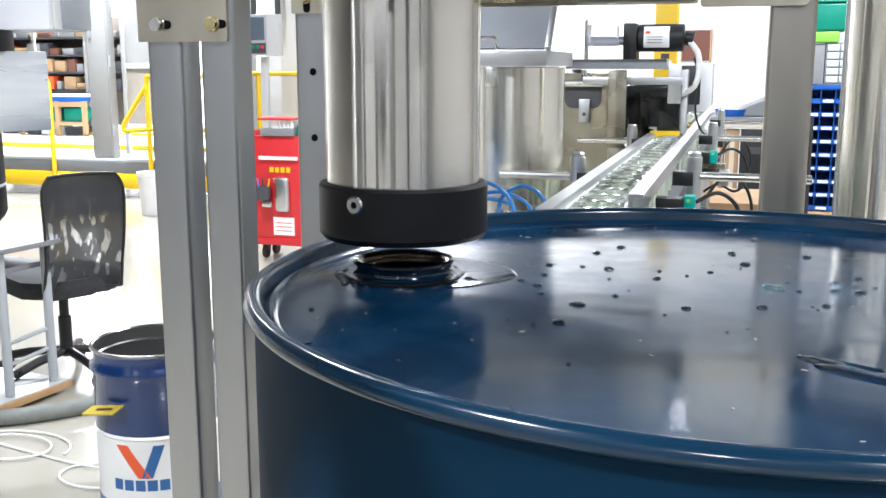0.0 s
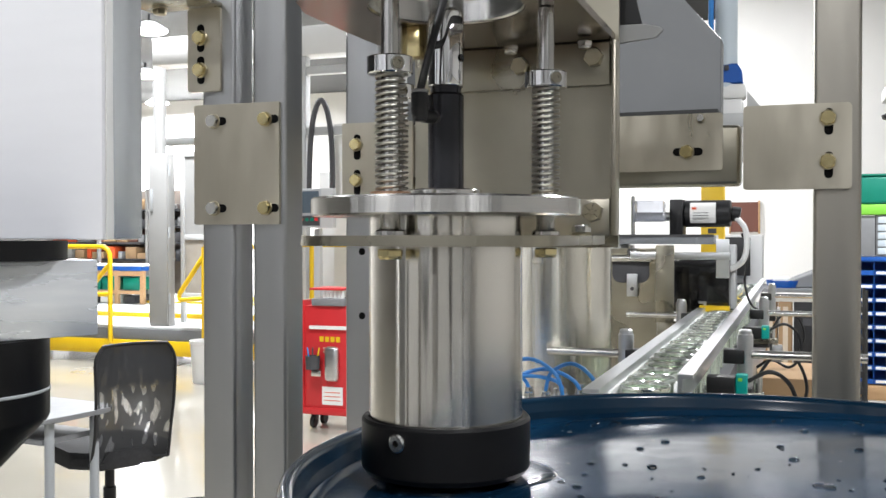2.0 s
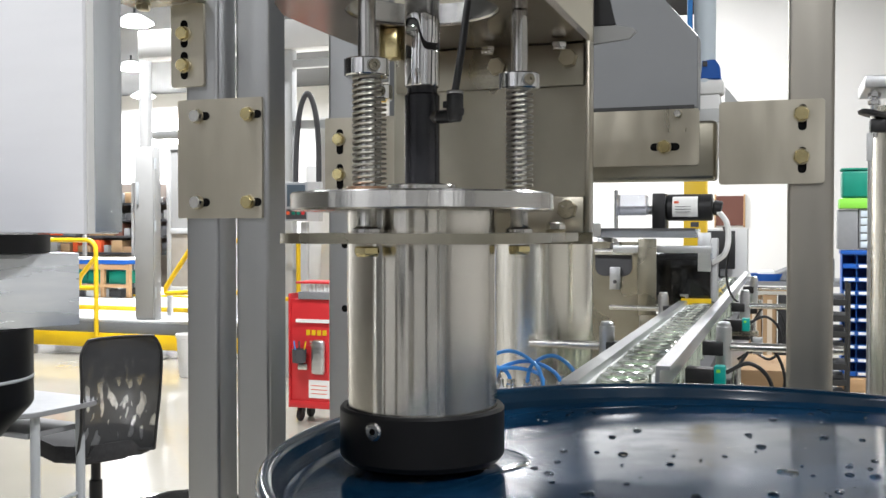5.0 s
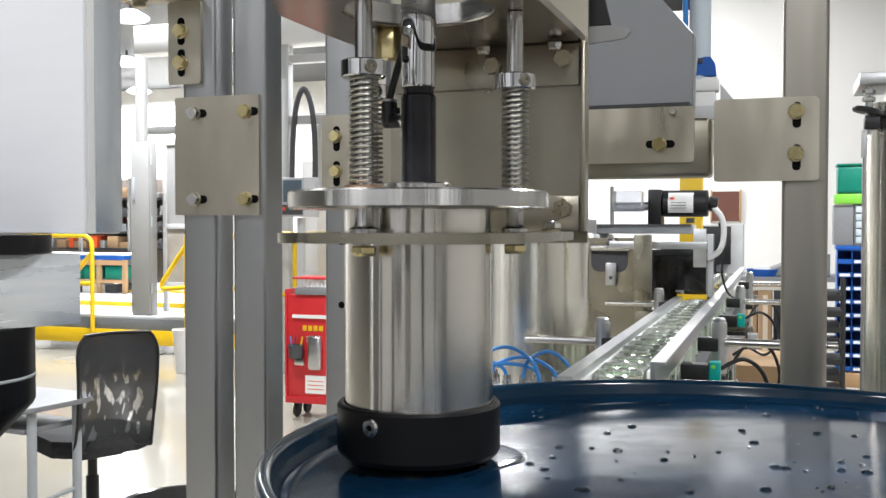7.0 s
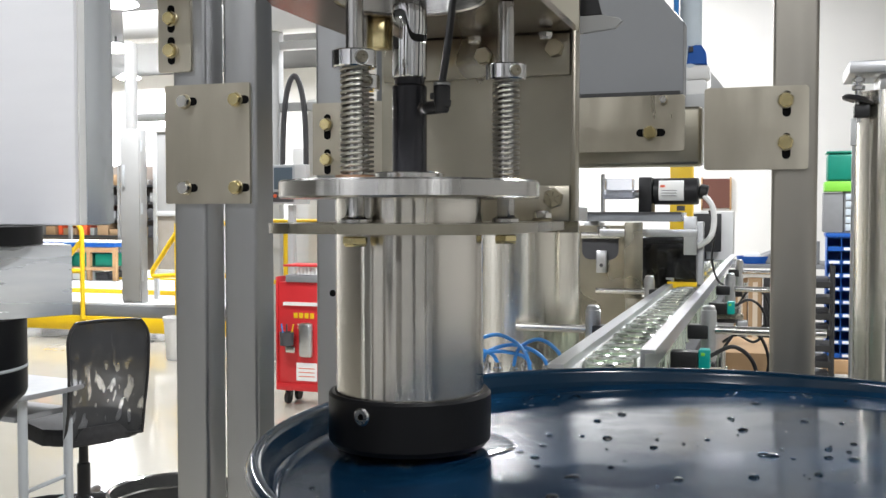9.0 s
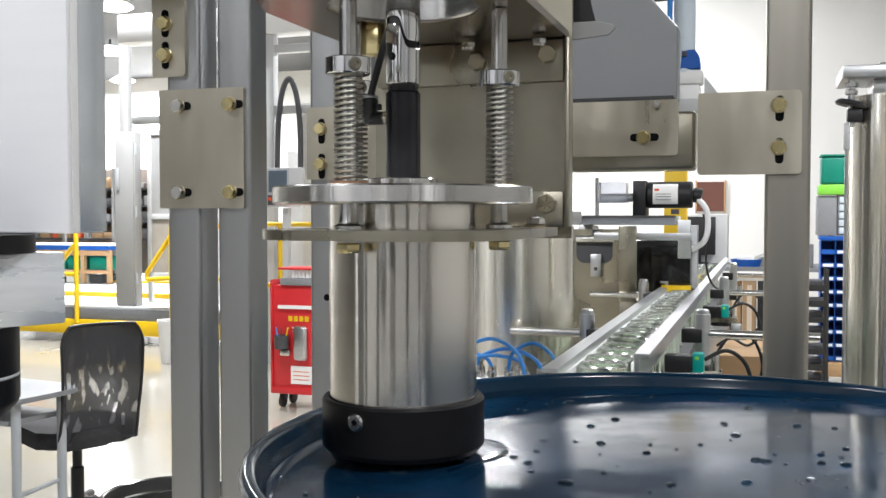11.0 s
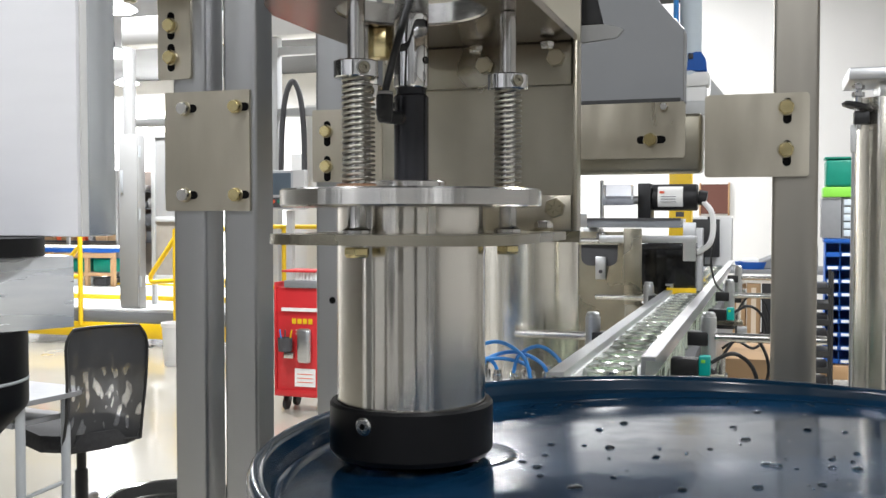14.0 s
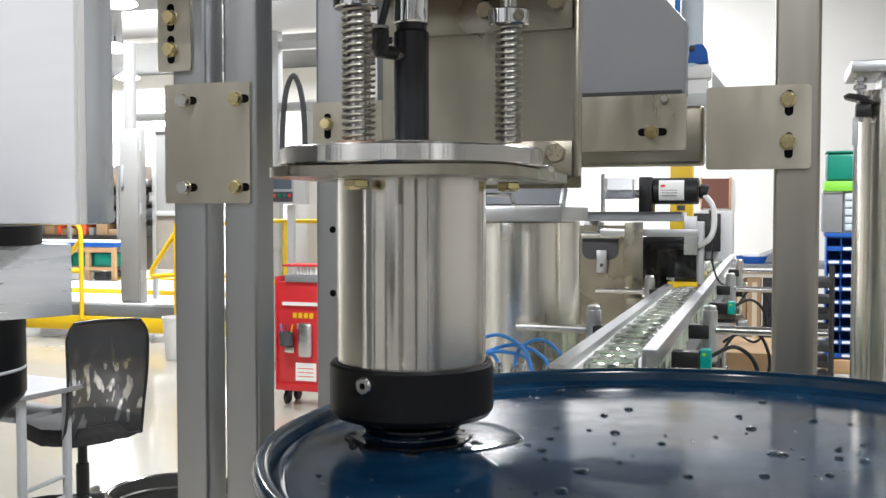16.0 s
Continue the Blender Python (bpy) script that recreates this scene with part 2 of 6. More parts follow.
DARK = mat("dark_grey", (0.05, 0.05, 0.055), 0.6, 0.0, (0.07, 0.07, 0.075), 5, 0.6)
DIAL = mat("screen_glass", (0.10, 0.13, 0.16), 0.1)
CLOTH_TAPE = mat("yellow_tape", (0.55, 0.42, 0.05), 0.5)

GREY_WALL = mat("grey_wall", (0.22, 0.22, 0.22), 0.7, 0.0, (0.28, 0.28, 0.28), 1.0, 0.7)
STEEL_TANK = brushed("tank_steel", (0.80, 0.77, 0.69), 0.22, 0.9, 0.25, 0.2, 0.0008, 90.0)
KEG_INSIDE = mat("keg_inside_steel", (0.50, 0.50, 0.49), 0.22, 0.95, (0.42, 0.42, 0.41), 8, 0.6)
POST_WARM = mat("warm_grained_post", (0.33, 0.31, 0.27), 0.36, 1.0, (0.42, 0.395, 0.35), 3, 0.9, 0.04, 120, (8, 8, 0.5), 0.07)
SMOKED = mat("smoked_window", (0.20, 0.215, 0.24), 0.06, 0.0, (0.32, 0.335, 0.36), 7, 0.7, transmission=0.45, ior=1.4)
BLACK_GLOSS = mat("black_gloss", (0.008, 0.008, 0.008), 0.10)
# Pale bluish streaks: brushed grain, with the reflected bands put into the colour.
BLOCK_METAL = mat("brushed_block", (0.70, 0.74, 0.80), 0.28, 0.6, (0.96, 0.98, 1.0), 22, 0.55, 0.0, 300, (1, 1, 7), 0.08)
CASING = mat("casing_enamel", (0.78, 0.785, 0.82), 0.3, 0.0, (0.75, 0.755, 0.79), 20, 0.6, 0.03, 300, (1, 1, 8))
PALE_STEEL = mat("pale_side_steel", (0.78, 0.82, 0.86), 0.24, 0.8, (0.72, 0.77, 0.82), 6, 0.7)
PALE = mat("pale_blue_enamel", (0.55, 0.62, 0.68), 0.35)
PALE_GREY = mat("pale_grey_enamel", (0.52, 0.53, 0.53), 0.4, 0.0, (0.48, 0.49, 0.49), 4, 0.6)
CLOTH_PALE = mat("pale_tape", (0.60, 0.50, 0.38), 0.5)
KEG_BLUE = mat("keg_enamel", (0.006, 0.026, 0.105), 0.14, 0.0, (0.009, 0.034, 0.13), 8, 0.7, 0.02, 60, (1, 1, 1), 0.05, 0.5)
GREY_TUBE = mat("grey_tube_enamel", (0.38, 0.40, 0.42), 0.4)
GREY_HOSE = mat("grey_hose_rubber", (0.16, 0.17, 0.16), 0.7, 0.0, (0.22, 0.23, 0.21), 30, 0.6, 0.2, 120)
MESH_NET = net("chair_net", (0.028, 0.029, 0.032), 0.06)
DECK = mat("deck_paint", (0.58, 0.59, 0.60), 0.8, 0.0, (0.68, 0.69, 0.70), 2.5, 0.7, ior=1.2)
TAN_PANEL = mat("tan_panel", (0.26, 0.235, 0.20), 0.35, 0.0, (0.36, 0.33, 0.29), 7, 0.7)
SHELF_BACK = mat("shelf_back", (0.15, 0.125, 0.105), 0.7, 0.0, (0.22, 0.19, 0.165), 5, 0.7)
SHADE = mat("prismatic_shade", (0.9, 0.92, 0.95), 0.2, 0.0, emit=2.2)
FLAKE = mat("pale_flake", (0.30, 0.25, 0.19), 0.7)


# ---- mesh helpers ----
def part(name, bm, material, parent=None, label=""):
    """Links a bmesh as one mesh object under a thing or a part."""
    bm.normal_update()
    for e in bm.edges:
        e.smooth = len(e.link_faces) == 2 and e.calc_face_angle(0) < 0.6
    for fc in bm.faces:
        fc.smooth = True
    me = bpy.data.meshes.new(name)
    bm.to_mesh(me)
    bm.free()
    me.materials.append(material)
    ob = new(name, me)
    if parent is not None:
        ob.parent = parent
    if label:
        ob["label"] = label
    return ob


def thing(name, label, category, u, v, z, turn=0.0, group="", kind=""):
    """An Empty at a thing's base, in the hall's own axes."""
    ob = new(name)
    ob.empty_display_size = 0.05
    ob.matrix_world = HALL @ pose(u, v, z, 0, 0, turn)
    return tagged(ob, label, category, group, kind)


def B():
    return bmesh.new()


def box(bm, x0, x1, y0, y1, z0, z1, bevel=0.0, seg=2):
    r = bmesh.ops.create_cube(bm, size=1.0, matrix=Matrix.LocRotScale(((x0 + x1) / 2, (y0 + y1) / 2, (z0 + z1) / 2), None, (x1 - x0, y1 - y0, z1 - z0)))
    if bevel:
        edges = {e for vt in r["verts"] for e in vt.link_edges}
        bmesh.ops.bevel(bm, geom=list(edges), offset=bevel, segments=seg, affect="EDGES", profile=0.5)
    return bm


def lathe(bm, profile, seg=48, x=0.0, y=0.0, closed=False, m=None):
    """Turns (radius, height) pairs round the z axis."""
    m = m or Matrix.Identity(4)
    rings = []
    for r, z in profile:
        if r < 1e-6:
            rings.append([bm.verts.new(m @ Vector((x, y, z)))])
        else:
            rings.append([bm.verts.new(m @ Vector((x + r * math.cos(2 * math.pi * i / seg), y + r * math.sin(2 * math.pi * i / seg), z))) for i in range(seg)])
    pairs = list(zip(rings, rings[1:])) + ([(rings[-1], rings[0])] if closed else [])
    for a, b in pairs:
        for i in range(seg):
            j = (i + 1) % seg
            if len(a) == 1 and len(b) == 1:
                continue
            if len(a) == 1:
                bm.faces.new((a[0], b[j], b[i]))
            elif len(b) == 1:
                bm.faces.new((a[i], a[j], b[0]))
            else:
                bm.faces.new((a[i], a[j], b[j], b[i]))
    return bm


def rod(bm, a, b, r, seg=16, chamfer=0.0):
    """A round bar from a to b with closed ends."""
    a, b = Vector(a), Vector(b)
    d = b - a
    h = d.length
    m = Matrix.Translation(a) @ d.to_track_quat("Z", "Y").to_matrix().to_4x4()
    c = chamfer or r * 0.08
    return lathe(bm, [(0, 0), (r - c, 0), (r, c), (r, h - c), (r - c, h), (0, h)], seg, m=m)


def pipe(bm, pts, r, seg=10):
    """A round tube along a line of points, closed at its ends."""
    pts = [Vector(p) for p in pts]
    rings, side = [], None
    for i, p in enumerate(pts):
        d = (pts[min(i + 1, len(pts) - 1)] - pts[max(i - 1, 0)]).normalized()
        if side is None:
            side = d.orthogonal().normalized()
        side = (side - d * side.dot(d)).normalized()
        up = d.cross(side)
        rings.append([bm.verts.new(p + r * (math.cos(2 * math.pi * k / seg) * side + math.sin(2 * math.pi * k / seg) * up)) for k in range(seg)])
    for a, b in zip(rings, rings[1:]):
        for k in range(seg):
            j = (k + 1) % seg
            bm.faces.new((a[k], a[j], b[j], b[k]))
    bm.faces.new(rings[0][::-1])
    bm.faces.new(rings[-1])
    return bm


def curve_pts(ctrl, n=10):
    """A smooth line through control points."""
    c = [Vector(p) for p in ctrl]
    out = []
    for i in range(len(c) - 1):
        p0, p1, p2, p3 = c[max(i - 1, 0)], c[i], c[i + 1], c[min(i + 2, len(c) - 1)]
        for k in range(n):
            s = k / n
            out.append(0.5 * ((2 * p1) + (p2 - p0) * s + (2 * p0 - 5 * p1 + 4 * p2 - p3) * s * s + (3 * p1 - p0 - 3 * p2 + p3) * s ** 3))
    out.append(c[-1])
    return out


def prism(bm, outline, z0, z1, m=None, bevel=0.0):
    """A flat outline given thickness."""
    m = m or Matrix.Identity(4)
    lo = [bm.verts.new(m @ Vector((x, y, z0))) for x, y in outline]
    hi = [bm.verts.new(m @ Vector((x, y, z1))) for x, y in outline]
    n = len(lo)
    faces = [bm.faces.new(lo[::-1]), bm.faces.new(hi)]
    for i in range(n):
        faces.append(bm.faces.new((lo[i], lo[(i + 1) % n], hi[(i + 1) % n], hi[i])))
    if bevel:
        edges = {e for fc in faces[:2] for e in fc.edges}
        bmesh.ops.bevel(bm, geom=list(edges), offset=bevel, segments=1, affect="EDGES")
    bmesh.ops.recalc_face_normals(bm, faces=bm.faces[:])
    return bm


def round_rect(x0, x1, y0, y1, r, n=5):
    out = []
    for cx, cy, a0 in ((x1 - r, y0 + r, -90), (x1 - r, y1 - r, 0), (x0 + r, y1 - r, 90), (x0 + r, y0 + r, 180)):
        for k in range(n + 1):
            a = radians(a0 + 90 * k / n)
            out.append((cx + r * math.cos(a), cy + r * math.sin(a)))
    return out


FRONT = Matrix(((1, 0, 0, 0), (0, 0, -1, 0), (0, 1, 0, 0), (0, 0, 0, 1)))   # x stays, y of an outline becomes z, thickness runs to -v


def bolt(parent, u, v, z, size=0.0165, brass=True, washer=True, turn=0.0, slot=None, m=None):
    """A hexagon bolt whose head points to -v (or as m turns it), with washer and slot, as parts."""
    place = (m or Matrix.Identity(4)) @ Matrix.Translation((u, v, z)) if m is None else m
    metal = DULL_BOLT if brass == 2 else BRASS if brass else ZINC
    bm = B()
    r = size / 2
    hexa = [(r * math.cos(radians(turn + 60 * k)), r * math.sin(radians(turn + 60 * k))) for k in range(6)]
    front = FRONT if m is None else Matrix.Identity(4)
    prism(bm, hexa, 0.0018, 0.0070, front, 0.0008)
    lathe(bm, [(r * 0.85, 0.0066), (r * 0.845, 0.0076), (r * 0.815, 0.0081), (0, 0.0081)], 24, m=front)
    bm.transform(place)
    head = part("bolt", bm, metal, parent, "yellow zinc hexagon bolt" if brass else "bright zinc hexagon bolt")
    if washer:
        bm = B()
        lathe(bm, [(0, 0), (r * 1.08, 0), (r * 1.08, 0.0013), (r * 1.02, 0.0018), (r * 0.5, 0.0018)], 24)
        bm.transform(place @ (FRONT if m is None else Matrix.Identity(4)))
        part("washer", bm, DULL_BOLT, parent)
    if slot:
        su, sz, ox, oz = slot
        bm = B()
        prism(bm, round_rect(ox - su / 2, ox + su / 2, oz - sz / 2, oz + sz / 2, min(su, sz) / 2 - 0.0002), -0.001, 0.0006, FRONT)
        bm.transform(place)
        part("slot", bm, HOLE_BLACK, parent)
    return head


# ---- the hall ----
def slab(name, label, u0, u1, v0, v1, z0, z1, material, category):
    ob = part(name, box(B(), u0, u1, v0, v1, z0, z1), material)
    ob.matrix_world = HALL
    return tagged(ob, label, category, kind="structure")


slab("floor", "polished beige concrete hall floor", -24, 9, -14, 22, -0.2, 0.0, FLOOR, "floor")
slab("ceiling", "grey metal deck hall ceiling", -24, 9, -14, 22, 5.0, 5.2, CEILING, "ceiling")
slab("wall_north", "white painted far hall wall", -24, 9, 22, 22.2, 0, 5.0, WALL_WHITE, "wall")
slab("wall_south", "grey hall wall", -24, 9, -14.2, -14, 0, 5.0, GREY_WALL, "wall")
slab("wall_west", "white painted hall wall", -24.2, -24, -14, 22, 0, 5.0, WALL_WHITE, "wall")
slab("wall_east", "white painted hall wall", 9, 9.2, -14, 22, 0, 5.0, WALL_WHITE, "wall")
slab("wall_partition_1", "white painted partition wall behind the feeder", -4.2, -0.95, 12.5, 12.65, 0, 4.1, WALL_WHITE, "wall")
slab("wall_partition_2", "taller white painted partition wall behind the workbench", -0.95, 9, 12.48, 12.65, 0, 4.7, WALL_WHITE, "wall")
# Unseen screens behind the camera, added for dark bands in the tube's reflection.
for k, (u0, u1) in enumerate(((-4.4, -3.1), (-2.7, -1.5), (-1.2, -0.15), (0.35, 1.35), (1.65, 2.9), (3.4, 5.0))):
    slab("reflection_screen_%d" % (k + 1), "added dark grey screen, unseen, for bands in reflections", u0, u1, -2.9, -2.8, 0, 4.2, GREY_WALL, "wall")


# ---- steel drum under the head ----
DU, DV, RIM = -0.006, 0.617, 1.3142
LID = 1.2995


def build_drum():
    d = thing("steel_drum", "glossy dark blue steel drum with liquid on its lid", "drum", DU, DV, 0.43)
    z = lambda h: h - 0.43
    bm = B()
    prof = [(0.0, z(0.435)), (0.278, z(0.435)), (0.2865, z(0.44)), (0.2865, z(0.70))]
    for hoop in (0.73, 1.00):
        prof += [(0.2865, z(hoop)), (0.293, z(hoop + 0.008)), (0.296, z(hoop + 0.016)), (0.293, z(hoop + 0.024)), (0.2865, z(hoop + 0.032))]
    prof += [(0.2865, z(RIM - 0.05)), (0.2862, z(RIM - 0.016)), (0.2872, z(RIM - 0.0104))]
    lathe(bm, prof, 128)
    part("body", bm, BODY_BLUE, d)
    bm = B()
    roll = []
    for k in range(15):
        a = radians(-80 + 260 * k / 14)
        roll.append((0.2868 + 0.0054 * math.cos(a), z(RIM - 0.0056) + 0.0054 * math.sin(a)))
    roll += [(0.2795, z(RIM - 0.012)), (0.2786, z(LID + 0.003)), (0.2780, z(LID - 0.026))]
    lathe(bm, roll, 160)
    part("chime", bm, DRUM_BLUE, d, "rolled blue rim")
    bm = B()
    lathe(bm, [(0.2783, z(LID + 0.0050)), (0.2762, z(LID + 0.0022)), (0.2720, z(LID + 0.0004)), (0.25, z(LID)), (0.2, z(LID)), (0.12, z(LID)), (0, z(LID))], 160)
    lid = part("lid", bm, LID_BLUE, d, "wet blue lid")
    # bung neck
    bm = B()
    nx, ny = AXU - DU, AXV - DV
    zz = z(LID)
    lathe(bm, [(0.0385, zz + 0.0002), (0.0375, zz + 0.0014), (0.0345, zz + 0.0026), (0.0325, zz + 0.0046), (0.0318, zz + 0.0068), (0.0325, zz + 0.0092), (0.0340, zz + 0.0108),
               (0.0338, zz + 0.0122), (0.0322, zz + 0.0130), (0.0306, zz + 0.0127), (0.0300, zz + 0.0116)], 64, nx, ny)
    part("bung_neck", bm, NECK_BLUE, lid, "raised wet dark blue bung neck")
    bm = B()
    prof = []
    for k in range(6):
        prof += [(0.0300, zz + 0.0116 - k * 0.003), (0.0286, zz + 0.0101 - k * 0.003)]
    prof += [(0.0286, zz - 0.012), (0.0, zz - 0.012)]
    lathe(bm, prof, 64, nx, ny)
    part("bung_thread", bm, DRUM_THREAD, lid, "brownish threaded opening")
    bm = prism(B(), [(0.0415 * math.cos(radians(22.5 + 45 * k)), 0.0415 * math.sin(radians(22.5 + 45 * k))) for k in range(8)], 0.0006, 0.0026, Matrix.Translation((nx, ny, zz)), 0.0008)
    part("flange", bm, BLACK_GLOSS, lid, "dark wet octagonal gasket")
    # a pool of liquid beside the neck, a little thicker towards the back
    bm, n = B(), 72
    rings = []
    for k, h in ((1.0, 0.0), (0.985, 0.0005), (0.955, 0.0009), (0.90, 0.0011), (0.75, 0.0011), (0.55, 0.0011), (0.35, 0.0011), (0.15, 0.0011)):
        ring = []
        for i in range(n):
            a = 2 * math.pi * i / n
            w = 0.0510 * k * (1 + 0.035 * math.sin(2 * a + 0.6) + 0.02 * math.sin(5 * a + 1.0))
            y = w * math.sin(a)
            ring.append(bm.verts.new((nx + 0.0200 + w * math.cos(a), ny + 0.017 + y, zz + 0.00003 + h * (1 + 9.0 * y))))
        rings.append(ring)
    for a, c in zip(rings, rings[1:]):
        for i in range(n):
            bm.faces.new((a[i], a[(i + 1) % n], c[(i + 1) % n], c[i]))
    bm.faces.new(rings[-1])
    part("bung_pool", bm, PAD_BLUE, lid, "pool of clear liquid beside the bung")
    return d, lid


# ---- the capping head ----
AXU, AXV = -0.216, 0.616
TUBE_R, COLLAR_R, DISC_R = 0.0508, 0.0560, 0.0890
Z_COL0, Z_COL1 = 1.3005, 1.3345
Z_STRIP, Z_DISC0, Z_DISC1 = 1.4430, 1.4655, 1.4775
RODS = [(0.066 * math.cos(radians(a)), 0.066 * math.sin(radians(a))) for a in (259, 19, 143)]
Z_SPRING = 1.5466


def build_plunger():
    """Tube, black collar and the disc on which the springs press."""
    p = thing("capping_head", "stainless tube with black collar under a turned steel disc", "capping head", AXU, AXV, Z_COL0)
    z = lambda h: h - Z_COL0
    bm = B()
    lathe(bm, [(COLLAR_R - 0.008, z(Z_COL0 - 0.0022)), (COLLAR_R - 0.0028, z(Z_COL0 - 0.0022)), (COLLAR_R, z(Z_COL0 + 0.0016)), (COLLAR_R, z(Z_COL1 - 0.002)), (COLLAR_R - 0.0015, z(Z_COL1)),
               (TUBE_R + 0.0006, z(Z_COL1)), (TUBE_R + 0.0006, z(Z_COL1 - 0.006)), (0.042, z(Z_COL1 - 0.008)), (0.042, z(Z_COL0 - 0.0022))], 96, closed=True)
    part("collar", bm, BLACK_COLLAR, p, "black plastic collar")
    a = radians(257)
    m = Matrix.Translation(((COLLAR_R - 0.0008) * math.cos(a), (COLLAR_R - 0.0008) * math.sin(a), z(1.3245))) @ Matrix.Rotation(a - math.pi / 2, 4, "Z") @ Matrix.Rotation(-math.pi / 2, 4, "X")
    bm = B()
    lathe(bm, [(0, 0.0018), (0.0022, 0.0018), (0.0022, 0.0026), (0.0048, 0.0026), (0.0060, 0.0016), (0.0062, 0.0)], 32, m=m)
    part("screw", bm, STEEL_TURNED, p, "button head socket screw")
    bm = prism(B(), [(0.0022 * math.cos(radians(60 * k)), 0.0022 * math.sin(radians(60 * k))) for k in range(6)], 0.0019, 0.0022, m)
    part("socket", bm, HOLE_BLACK, p)
    bm = B()
    lathe(bm, [(TUBE_R, z(Z_COL1 - 0.004)), (TUBE_R, z(Z_DISC0 - 0.0002)), (TUBE_R - 0.0095, z(Z_DISC0 - 0.0002)), (TUBE_R - 0.0095, z(1.34))], 128)
    part("tube", bm, STEEL_TUBE, p, "brushed stainless tube")
    bm = B()
    lathe(bm, [(0.015, z(Z_DISC0)), (DISC_R - 0.0012, z(Z_DISC0)), (DISC_R, z(Z_DISC0 + 0.0012)), (DISC_R, z(Z_DISC1 - 0.0012)), (DISC_R - 0.0012, z(Z_DISC1)), (0.015, z(Z_DISC1))], 128, closed=True)
    part("disc", bm, STEEL_DISC, p, "thick turned steel disc")
    bm = B()
    lathe(bm, [(0.013, z(Z_DISC1)), (0.0240, z(Z_DISC1)), (0.0240, z(Z_DISC1 + 0.0052)), (0.0233, z(Z_DISC1 + 0.006)), (0.013, z(Z_DISC1 + 0.006))], 48)
    part("hub", bm, STEEL_TURNED, p)
    for i, (x, y) in enumerate(RODS):
        bm = B()
        lathe(bm, [(0.006, z(Z_DISC1)), (0.0125, z(Z_DISC1)), (0.0125, z(Z_DISC1 + 0.002)), (0.006, z(Z_DISC1 + 0.002))], 32, x, y)
        part("washer", bm, BRONZE if i != 1 else BRASS, p, "bronze washer" if i != 1 else "yellow zinc washer")
    return p


def holed(outline, r, z0, z1, n=96):
    """A flat plate of the given outline with a round hole at its origin."""
    bm = B()
    hole, edge = [], []
    angles = sorted({2 * math.pi * k / n for k in range(n)} | {math.atan2(y, x) % (2 * math.pi) for x, y in outline})
    for a in angles:
        c, s = math.cos(a), math.sin(a)
        best = 1.0
        for (x0, y0), (x1, y1) in zip(outline, outline[1:] + outline[:1]):
            dx, dy = x1 - x0, y1 - y0
            det = dx * s - dy * c
            if abs(det) > 1e-12:
                k, q = (y0 * c - x0 * s) / det, (dx * y0 - dy * x0) / det
                if q > 0 and -1e-6 <= k <= 1 + 1e-6:
                    best = min(best, q)
        hole.append((r * c, r * s))
        edge.append((best * c, best * s))
    n = len(angles)
    rings = [[bm.verts.new((x, y, zz)) for x, y in line] for line, zz in ((hole, z0), (edge, z0), (edge, z1), (hole, z1))]
    for a, c in zip(rings, rings[1:] + rings[:1]):
        for k in range(n):
            bm.faces.new((a[k], a[(k + 1) % n], c[(k + 1) % n], c[k]))
    bmesh.ops.recalc_face_normals(bm, faces=bm.faces[:])
    return bm


